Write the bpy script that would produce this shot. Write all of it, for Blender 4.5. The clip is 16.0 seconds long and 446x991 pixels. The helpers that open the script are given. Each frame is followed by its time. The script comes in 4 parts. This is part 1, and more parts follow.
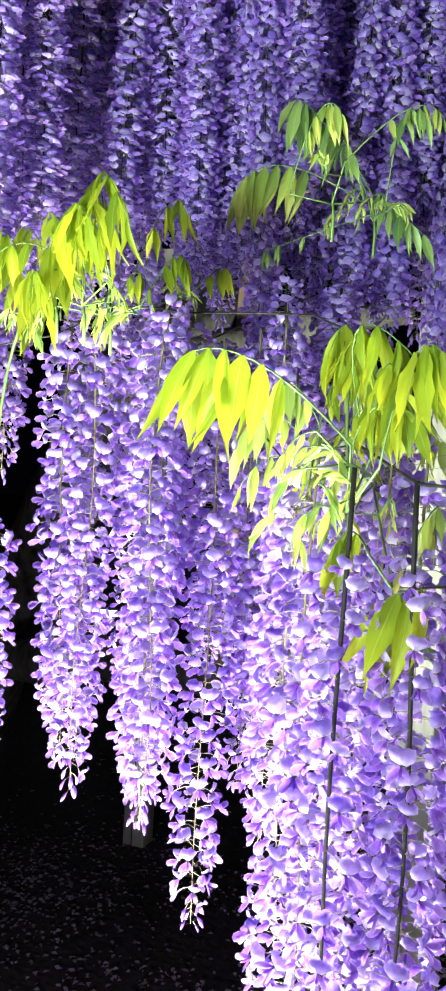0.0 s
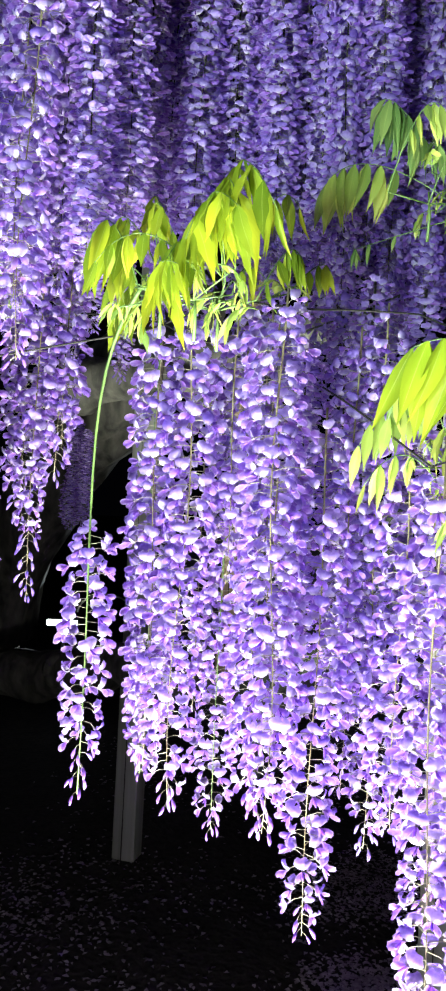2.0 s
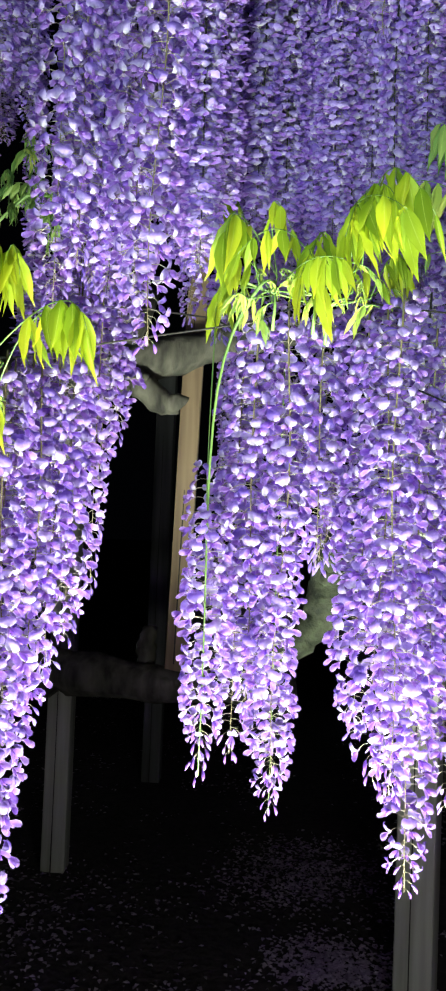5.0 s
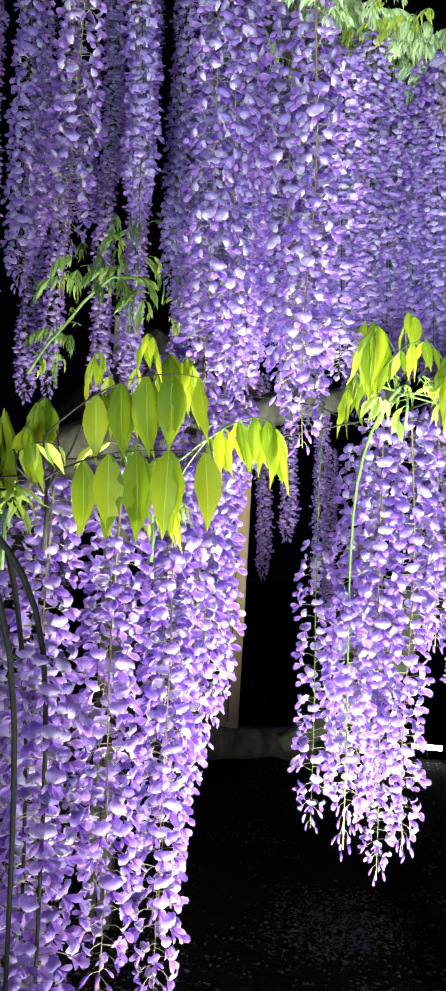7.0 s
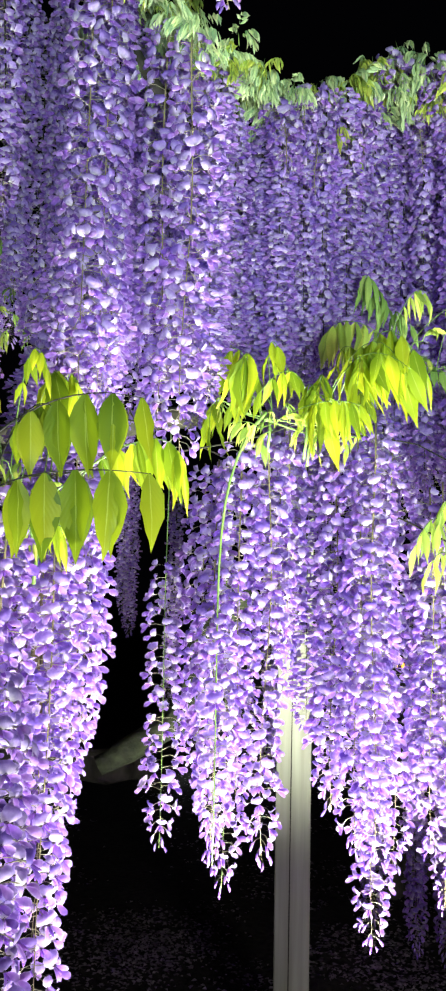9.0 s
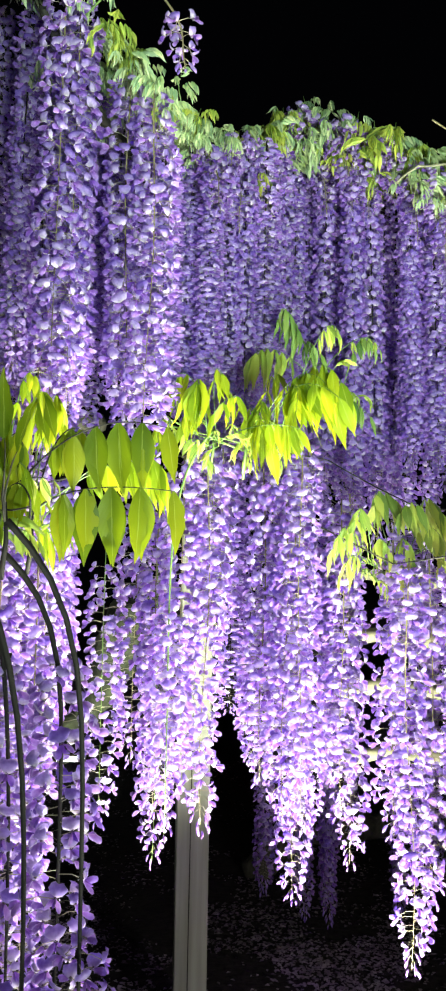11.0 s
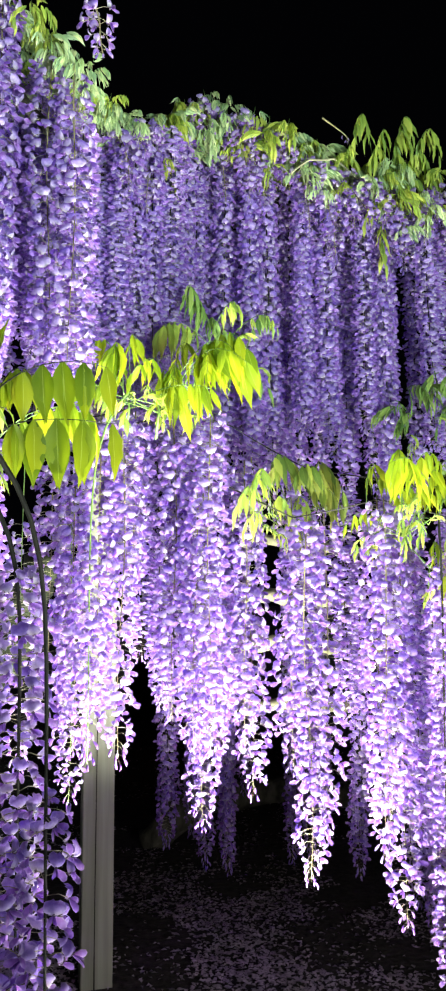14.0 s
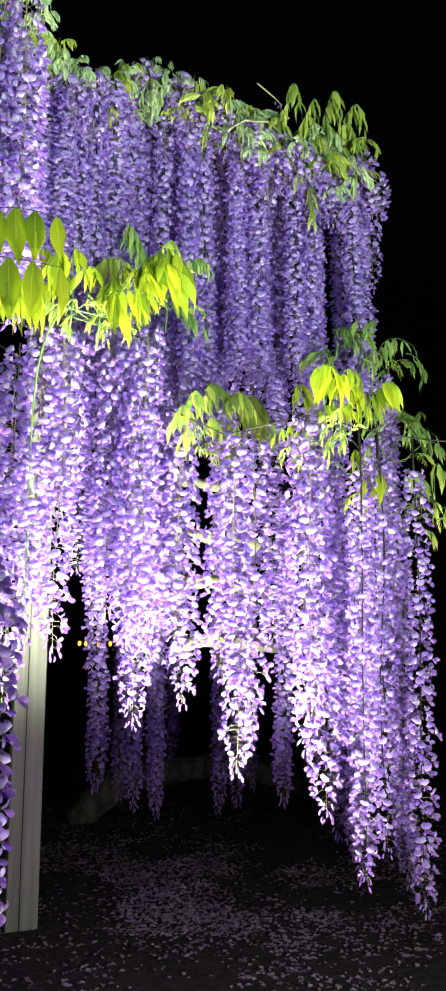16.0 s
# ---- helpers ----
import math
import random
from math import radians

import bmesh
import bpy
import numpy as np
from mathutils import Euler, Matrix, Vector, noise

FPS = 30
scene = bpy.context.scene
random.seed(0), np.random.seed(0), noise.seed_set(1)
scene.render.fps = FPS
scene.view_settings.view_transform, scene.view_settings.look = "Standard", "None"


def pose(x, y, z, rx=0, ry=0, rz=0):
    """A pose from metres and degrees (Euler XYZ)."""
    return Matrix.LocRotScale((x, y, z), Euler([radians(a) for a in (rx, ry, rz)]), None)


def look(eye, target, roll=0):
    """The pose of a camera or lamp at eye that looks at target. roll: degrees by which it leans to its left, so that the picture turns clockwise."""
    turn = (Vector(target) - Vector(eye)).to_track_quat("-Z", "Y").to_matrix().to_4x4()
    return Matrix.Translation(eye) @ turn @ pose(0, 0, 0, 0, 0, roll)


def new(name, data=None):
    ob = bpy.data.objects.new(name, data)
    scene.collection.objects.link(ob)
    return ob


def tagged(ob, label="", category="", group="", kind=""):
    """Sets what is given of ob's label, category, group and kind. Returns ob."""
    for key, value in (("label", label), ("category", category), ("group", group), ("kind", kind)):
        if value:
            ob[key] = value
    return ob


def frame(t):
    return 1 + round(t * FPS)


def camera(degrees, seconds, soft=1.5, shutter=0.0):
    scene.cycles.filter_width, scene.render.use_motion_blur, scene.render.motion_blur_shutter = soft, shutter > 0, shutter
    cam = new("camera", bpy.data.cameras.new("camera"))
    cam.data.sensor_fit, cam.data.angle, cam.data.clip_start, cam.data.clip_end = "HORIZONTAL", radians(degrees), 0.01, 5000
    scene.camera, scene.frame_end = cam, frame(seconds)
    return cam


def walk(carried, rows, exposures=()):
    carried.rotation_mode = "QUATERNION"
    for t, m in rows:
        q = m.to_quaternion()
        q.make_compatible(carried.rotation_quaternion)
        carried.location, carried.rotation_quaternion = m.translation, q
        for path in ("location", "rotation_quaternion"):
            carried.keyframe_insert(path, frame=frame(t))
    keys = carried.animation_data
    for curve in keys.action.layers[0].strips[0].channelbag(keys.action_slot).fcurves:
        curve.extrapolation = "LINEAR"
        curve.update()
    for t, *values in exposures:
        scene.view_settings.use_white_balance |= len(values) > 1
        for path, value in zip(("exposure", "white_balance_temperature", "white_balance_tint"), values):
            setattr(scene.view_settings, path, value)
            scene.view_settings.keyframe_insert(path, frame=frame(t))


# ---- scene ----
cam = camera(29.4, 16.0, 2.4)
PATH = [
    (0, (0.913, 0.34, 1.431), (0.057, 2.148, 1.42), 3.2),
    (0.5, (0.837, 0.326, 1.42), (0.007, 2.145, 1.421), 3.4),
    (1, (0.76, 0.3, 1.409), (-0.026, 2.139, 1.411), 3.1),
    (1.5, (0.689, 0.264, 1.407), (-0.02, 2.134, 1.411), 3.2),
    (2, (0.62, 0.254, 1.402), (-0.049, 2.139, 1.422), 2.9),
    (2.5, (0.567, 0.288, 1.403), (-0.03, 2.197, 1.404), 2.9),
    (3, (0.5, 0.308, 1.362), (-0.094, 2.218, 1.391), 3.1),
    (3.2, (0.446, 0.29, 1.351), (-0.107, 2.213, 1.375), 3.1),
    (5.3, (0.134, 0.066, 1.337), (-0.081, 2.053, 1.419), 2.2),
    (5.5, (0.11, 0.049, 1.341), (-0.102, 2.036, 1.437), 2.2),
    (6, (0.002, 0.017, 1.351), (-0.187, 2.004, 1.477), 2.2),
    (6.5, (-0.084, -0.019, 1.369), (-0.288, 1.966, 1.508), 2.4),
    (7, (-0.116, -0.035, 1.414), (-0.275, 1.953, 1.566), 2.2),
    (7.5, (-0.124, -0.017, 1.417), (-0.202, 1.975, 1.578), 2.2),
    (8, (-0.192, -0.004, 1.413), (-0.123, 1.988, 1.584), 2.1),
    (8.5, (-0.27, -0.024, 1.413), (-0.025, 1.951, 1.604), 1.8),
    (9, (-0.312, -0.032, 1.41), (0.095, 1.914, 1.623), 1.3),
    (9.5, (-0.368, -0.081, 1.402), (0.15, 1.838, 1.621), 1.3),
    (9.7, (-0.396, -0.1, 1.399), (0.162, 1.807, 1.621), 1.2),
    (11.8, (-0.621, -0.198, 1.406), (0.221, 1.602, 1.629), 0.5),
    (12, (-0.635, -0.216, 1.405), (0.228, 1.574, 1.629), 0.3),
    (12.5, (-0.674, -0.257, 1.407), (0.241, 1.508, 1.622), 0.8),
    (13, (-0.7, -0.265, 1.382), (0.255, 1.479, 1.601), 0.3),
    (13.5, (-0.685, -0.253, 1.358), (0.296, 1.477, 1.577), 0.1),
    (14, (-0.668, -0.25, 1.29), (0.333, 1.466, 1.515), -0.1),
    (14.5, (-0.699, -0.244, 1.201), (0.328, 1.459, 1.41), 0.1),
    (15, (-0.738, -0.254, 1.136), (0.323, 1.429, 1.338), 0.3),
    (15.5, (-0.747, -0.278, 1.063), (0.363, 1.373, 1.273), 0.3),
    (16, (-0.708, -0.309, 0.979), (0.422, 1.312, 1.288), 0.3),
]
# the phone's own drift in exposure and white balance
DRIFT = [(0, 0.03, 6150, 4), (0.8, 0.01, 6100, 4), (1.5, -0.14, 6100, 4), (2.0, -0.16, 6050, 3), (3.2, -0.19, 6050, 3), (5.3, -0.38, 6300, -6), (6.2, -0.15, 6300, -5), (7.0, 0.02, 6400, -2), (7.5, -0.03, 6500, -2), (8.5, 0.0, 6600, -2), (9.7, -0.02, 6750, -4), (12.0, 0.17, 6950, -8), (14.0, 0.14, 6800, -3), (16.0, 0.07, 6650, -3)]
walk(cam, [(t, look(eye, target, roll)) for t, eye, target, roll in PATH], DRIFT)

# ---- night, floodlights and added fill ----
night = bpy.data.worlds.new("night")
scene.world = night
night.use_nodes = True
night.node_tree.nodes["Background"].inputs["Color"].default_value = (0.006, 0.006, 0.010, 1)
night.node_tree.nodes["Background"].inputs["Strength"].default_value = 0.10


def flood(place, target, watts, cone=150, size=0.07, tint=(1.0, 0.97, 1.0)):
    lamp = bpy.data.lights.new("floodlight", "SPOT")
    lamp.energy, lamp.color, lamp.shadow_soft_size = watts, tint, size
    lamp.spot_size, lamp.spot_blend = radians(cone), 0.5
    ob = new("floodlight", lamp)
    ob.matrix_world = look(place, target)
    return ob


# unseen: the garden's big flood back from the path, small ones under the curtain
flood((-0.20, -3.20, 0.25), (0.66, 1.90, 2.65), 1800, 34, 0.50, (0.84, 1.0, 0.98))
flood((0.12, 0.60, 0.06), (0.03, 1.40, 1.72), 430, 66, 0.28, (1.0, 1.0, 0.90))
# weak side fill, added to lift the dark recess of the upper tier
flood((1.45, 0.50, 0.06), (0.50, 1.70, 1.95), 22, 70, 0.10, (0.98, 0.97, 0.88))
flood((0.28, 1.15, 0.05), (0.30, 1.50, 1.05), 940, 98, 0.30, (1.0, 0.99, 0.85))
# wide low fill without a fixture, added to brighten soil and near racemes
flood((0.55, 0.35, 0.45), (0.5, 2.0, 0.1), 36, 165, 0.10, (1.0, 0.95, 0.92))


# ---- materials ----
def material(name):
    m = bpy.data.materials.new(name)
    m.use_nodes = True
    m.node_tree.nodes.clear()
    return m, m.node_tree


def node(tree, kind, **values):
    n = tree.nodes.new(kind)
    for key, value in values.items():
        n.inputs[key.replace("_", " ")].default_value = value
    return n


def ramp(tree, source, stops):
    r = tree.nodes.new("ShaderNodeValToRGB")
    e = r.color_ramp.elements
    while len(e) < len(stops):
        e.new(0.5)
    for item, (at, colour) in zip(e, stops):
        item.position, item.color = at, (*colour, 1)
    tree.links.new(source, r.inputs[0])
    return r.outputs["Color"]


def mixed(tree, how, factor, a, b):
    m = tree.nodes.new("ShaderNodeMix")
    m.data_type, m.blend_type = "RGBA", how
    for socket, value in ((m.inputs[0], factor), (m.inputs[6], a), (m.inputs[7], b)):
        if isinstance(value, (int, float)):
            socket.default_value = value
        elif isinstance(value, tuple):
            socket.default_value = (*value, 1)
        else:
            tree.links.new(value, socket)
    return m.outputs[2]


def number(tree, how, a, b=0.0):
    m = tree.nodes.new("ShaderNodeMath")
    m.operation = how
    for socket, value in zip(m.inputs, (a, b)):
        if isinstance(value, (int, float)):
            socket.default_value = value
        else:
            tree.links.new(value, socket)
    return m.outputs[0]


def chance(tree):
    """A number of its own for every piece, single or joined."""
    single = tree.nodes.new("ShaderNodeObjectInfo").outputs["Random"]
    island = tree.nodes.new("ShaderNodeNewGeometry").outputs["Random Per Island"]
    return number(tree, "FRACT", number(tree, "ADD", single, island))


def finish(tree, colour, rough, bump=None, strength=0.3, distance=0.002, thin=0.0, glow=None, metal=0.0, gloss=0.5):
    out = tree.nodes.new("ShaderNodeOutputMaterial")
    p = node(tree, "ShaderNodeBsdfPrincipled", Roughness=rough, Metallic=metal)
    p.inputs["Specular IOR Level"].default_value = gloss
    if isinstance(colour, tuple):
        p.inputs["Base Color"].default_value = (*colour, 1)
    else:
        tree.links.new(colour, p.inputs["Base Color"])
    if bump is not None:
        b = node(tree, "ShaderNodeBump", Strength=strength, Distance=distance)
        tree.links.new(bump, b.inputs["Height"])
        tree.links.new(b.outputs[0], p.inputs["Normal"])
    surface = p.outputs[0]
    if thin:
        t = tree.nodes.new("ShaderNodeBsdfTranslucent")
        if isinstance(colour, tuple):
            t.inputs[0].default_value = (*colour, 1)
        else:
            tree.links.new(colour, t.inputs[0])
        m = node(tree, "ShaderNodeMixShader", Fac=thin)
        tree.links.new(surface, m.inputs[1])
        tree.links.new(t.outputs[0], m.inputs[2])
        surface = m.outputs[0]
    tree.links.new(surface, out.inputs[0])


def along(tree):
    """The way along a petal or leaflet, 0 at its foot and 1 at its tip; and across it."""
    uv = tree.nodes.new("ShaderNodeUVMap")
    s = tree.nodes.new("ShaderNodeSeparateXYZ")
    tree.links.new(uv.outputs[0], s.inputs[0])
    return s.outputs["Y"], s.outputs["X"]


def grain(tree, scale, detail=4, stretch=(1, 1, 1)):
    c = tree.nodes.new("ShaderNodeTexCoord")
    m = node(tree, "ShaderNodeMapping", Scale=stretch)
    n = node(tree, "ShaderNodeTexNoise", Scale=scale, Detail=detail)
    tree.links.new(c.outputs["Object"], m.inputs[0])
    tree.links.new(m.outputs[0], n.inputs["Vector"])
    return n.outputs["Fac"]


def petal(name, foot, middle, edge, thin):
    m, tree = material(name)
    up, across = along(tree)
    colour = ramp(tree, up, ((0.0, foot), (0.34, middle), (0.62, edge), (1.0, tuple(0.92 * c for c in edge))))
    # pale rim: the light caught on petal edges, put into the colour
    rim = number(tree, "POWER", number(tree, "MULTIPLY", number(tree, "ABSOLUTE", number(tree, "SUBTRACT", across, 0.5)), 2.0), 5.0)
    colour = mixed(tree, "MIX", number(tree, "MULTIPLY", rim, 0.55), colour, (0.76, 0.70, 0.90))
    tone = ramp(tree, chance(tree), ((0.0, (0.52, 0.42, 0.78)), (0.40, (0.92, 0.88, 1.0)), (1.0, (1.08, 1.08, 1.03))))
    colour = mixed(tree, "MULTIPLY", 1.0, colour, tone)
    mottle = ramp(tree, grain(tree, 190, 3), ((0.35, (0.82, 0.77, 0.90)), (0.62, (1.06, 1.06, 1.04))))
    colour = mixed(tree, "MULTIPLY", 1.0, colour, mottle)
    finish(tree, colour, 0.5, grain(tree, 260), 0.25, 0.001, thin=thin, gloss=0.22)
    return m


def leafy(name, foot, tip, thin, rough=0.42, gloss=0.45):
    m, tree = material(name)
    up, across = along(tree)
    colour = ramp(tree, up, ((0.0, foot), (1.0, tip)))
    tone = ramp(tree, chance(tree), ((0.0, (0.42, 0.54, 0.6)), (0.45, (0.95, 1, 1)), (1.0, (1.28, 1.14, 1.2))))
    colour = mixed(tree, "MULTIPLY", 1.0, colour, tone)
    rib = number(tree, "ABSOLUTE", number(tree, "SUBTRACT", across, 0.5))
    veins = number(tree, "SINE", number(tree, "MULTIPLY", number(tree, "ADD", up, number(tree, "MULTIPLY", rib, -0.7)), 62.0))
    middle = number(tree, "LESS_THAN", rib, 0.022)
    colour = mixed(tree, "MIX", number(tree, "MULTIPLY", middle, 0.4), colour, (0.55, 0.62, 0.16))
    finish(tree, colour, rough, number(tree, "ADD", veins, number(tree, "MULTIPLY", middle, -2.0)), 0.12, 0.0008, thin=thin, gloss=gloss)
    return m


def plain(name, dark, light, scale, rough, stretch=(1, 1, 1), strength=0.4, distance=0.003):
    m, tree = material(name)
    fine, broad = grain(tree, scale, 6, stretch), grain(tree, scale * 0.13, 3, stretch)
    colour = mixed(tree, "MULTIPLY", 0.6, ramp(tree, fine, ((0.3, dark), (0.7, light))), ramp(tree, broad, ((0.35, (0.55, 0.55, 0.55)), (0.65, (1, 1, 1)))))
    finish(tree, colour, rough, fine, strength, distance)
    return m


def glowing(name, colour, power):
    m, tree = material(name)
    out = tree.nodes.new("ShaderNodeOutputMaterial")
    e = node(tree, "ShaderNodeEmission", Strength=power, Color=(*colour, 1))
    tree.links.new(e.outputs[0], out.inputs[0])
    return m


BANNER = petal("banner_petal", (0.80, 0.78, 0.72), (0.60, 0.49, 0.81), (0.46, 0.33, 0.75), 0.58)
WING = petal("wing_petal", (0.38, 0.18, 0.62), (0.37, 0.17, 0.62), (0.45, 0.27, 0.71), 0.58)
BUD = petal("bud_petal", (0.45, 0.40, 0.45), (0.36, 0.20, 0.62), (0.32, 0.15, 0.56), 0.15)
PEDICEL = plain("pedicel", (0.30, 0.26, 0.17), (0.48, 0.44, 0.30), 120, 0.6)
CALYX = plain("calyx", (0.16, 0.10, 0.20), (0.30, 0.20, 0.30), 120, 0.6)
STALK = plain("raceme_stalk", (0.12, 0.09, 0.05), (0.28, 0.24, 0.12), 60, 0.6, (1, 1, 0.15))
GREEN_STALK = plain("green_stalk", (0.08, 0.15, 0.03), (0.18, 0.28, 0.07), 60, 0.5, (1, 1, 0.15))
DARK_VINE = plain("dark_vine", (0.008, 0.006, 0.006), (0.026, 0.020, 0.016), 50, 0.75, (1, 1, 0.2))
YOUNG_LEAF = leafy("young_leaf", (0.30, 0.40, 0.022), (0.47, 0.52, 0.028), 0.48)
# paler than other leaves: strong light and whitish sheen put into the colour
LIT_CROWN_LEAF = leafy("lit_crown_leaf", (0.52, 0.66, 0.33), (0.68, 0.76, 0.46), 0.40, 0.34, 0.8)
# olive, darker than the young leaf to hold the backlit look in its colour
BACKLIT_LEAF = leafy("backlit_olive_leaf", (0.19, 0.26, 0.014), (0.37, 0.42, 0.016), 0.52)
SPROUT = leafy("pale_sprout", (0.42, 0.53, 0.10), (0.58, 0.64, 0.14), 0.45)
# darker, duller copy of the leaf, with half shade put into its colour
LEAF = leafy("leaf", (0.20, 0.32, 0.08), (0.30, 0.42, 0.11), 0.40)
PALE_WOOD = plain("pale_branch_wood", (0.16, 0.15, 0.09), (0.32, 0.30, 0.20), 26, 0.8, (1, 1, 0.1), 0.5)
POST_WOOD = plain("weathered_timber", (0.22, 0.22, 0.18), (0.42, 0.42, 0.36), 26, 0.8, (1, 1, 0.05), 0.35)
# darker copy of the grey timber: the far post's shade is in its colour
SHADED_WOOD = plain("shaded_timber", (0.05, 0.05, 0.05), (0.13, 0.13, 0.13), 26, 0.85, (1, 1, 0.05), 0.5)
BROWN_WOOD = plain("brown_timber", (0.13, 0.085, 0.05), (0.28, 0.20, 0.12), 26, 0.75, (1, 1, 0.05), 0.4)
BARK = plain("gnarled_bark", (0.020, 0.018, 0.015), (0.150, 0.140, 0.110), 22, 0.9, (1, 1, 0.35), 0.9, 0.012)
# grey-green moss, darkened so the limb's shade is in the colour too
SHADED_MOSS = plain("shaded_mossy_bark", (0.014, 0.017, 0.010), (0.07, 0.08, 0.045), 30, 0.95, (1, 1, 1), 0.9, 0.012)
SOIL = plain("trodden_soil", (0.012, 0.009, 0.010), (0.050, 0.038, 0.040), 38, 0.95, (1, 1, 1), 0.9, 0.012)
FALLEN = plain("fallen_petal", (0.30, 0.23, 0.33), (0.70, 0.60, 0.70), 90, 0.8)
WHITE_LAMP = glowing("lit_tube", (0.95, 0.98, 1.0), 9.0)
AMBER_LAMP = glowing("amber_bulb", (1.0, 0.42, 0.05), 3.0)
BLACK_METAL = plain("dark_metal", (0.015, 0.015, 0.017), (0.035, 0.035, 0.04), 40, 0.45)
# almost black: the unlit look of the far trees is put into the colour
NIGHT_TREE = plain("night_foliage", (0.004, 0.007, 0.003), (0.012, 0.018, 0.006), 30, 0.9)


# ---- building blocks ----
def mesh_of(name, verts, faces, mats, which=None, uvs=None):
    me = bpy.data.meshes.new(name)
    me.from_pydata([tuple(v) for v in verts], [], [tuple(f) for f in faces])
    for m in mats:
        me.materials.append(m)
    if which is not None:
        me.polygons.foreach_set("material_index", np.asarray(which, np.int32))
    me.polygons.foreach_set("use_smooth", np.ones(len(me.polygons), bool))
    if uvs is not None:
        layer = me.uv_layers.new(name="UVMap")
        corners = np.empty(len(me.loops), np.int32)
        me.loops.foreach_get("vertex_index", corners)
        layer.data.foreach_set("uv", np.asarray(uvs, np.float32)[corners].ravel())
    me.update()
    return me


def child(name, me, parent, m=None, label=""):
    ob = new(name, me)
    ob.parent = parent
    if m is not None:
        ob.matrix_basis = m
    return tagged(ob, label)


def part(name, bm, mat, parent, label="", smooth=True):
    me = bpy.data.meshes.new(name)
    for face in bm.faces:
        face.smooth = smooth
    bm.to_mesh(me)
    bm.free()
    me.materials.append(mat)
    return child(name, me, parent, None, label)


def tube(points, radii, sides=6, squash=0.0, rng=None):
    """Verts and faces of a tapered tube through points."""
    pts = [Vector(p) for p in points]
    verts, faces = [], []
    side = Vector((0.31, 0.95, 0.05))
    for i, p in enumerate(pts):
        ahead = (pts[min(i + 1, len(pts) - 1)] - pts[max(i - 1, 0)]).normalized()
        a = ahead.cross(side).normalized()
        b = ahead.cross(a)
        side = -b if (-b).dot(side) > 0 else b
        for k in range(sides):
            w = 2 * math.pi * k / sides
            r = radii[i] * (1 + (rng.uniform(-squash, squash) if rng else 0))
            verts.append(p + (a * math.cos(w) + b * math.sin(w)) * r)
    for i in range(len(pts) - 1):
        for k in range(sides):
            n = (k + 1) % sides
            faces.append((i * sides + k, i * sides + n, (i + 1) * sides + n, (i + 1) * sides + k))
    faces.append(tuple(range(sides - 1, -1, -1)))
    faces.append(tuple(range((len(pts) - 1) * sides, len(pts) * sides)))
    return verts, faces


def tube_mesh(name, points, radii, mat, sides=6, squash=0.0, seed=1):
    v, f = tube(points, radii, sides, squash, random.Random(seed))
    return mesh_of(name, v, f, [mat])


# ---- wisteria flower: nodding pedicel, calyx, reflexed banner, two wings and a keel; it points along +x ----
def sheet(verts, faces, which, uvs, grid, mat):
    """Adds a grid of points, row by row, as a petal."""
    o, n = len(verts), len(grid[0])
    for j, row in enumerate(grid):
        for i, p in enumerate(row):
            verts.append(p)
            uvs.append((i / (n - 1), j / (len(grid) - 1)))
    for j in range(len(grid) - 1):
        for i in range(n - 1):
            faces.append((o + j * n + i, o + j * n + i + 1, o + (j + 1) * n + i + 1, o + (j + 1) * n + i))
            which.append(mat)


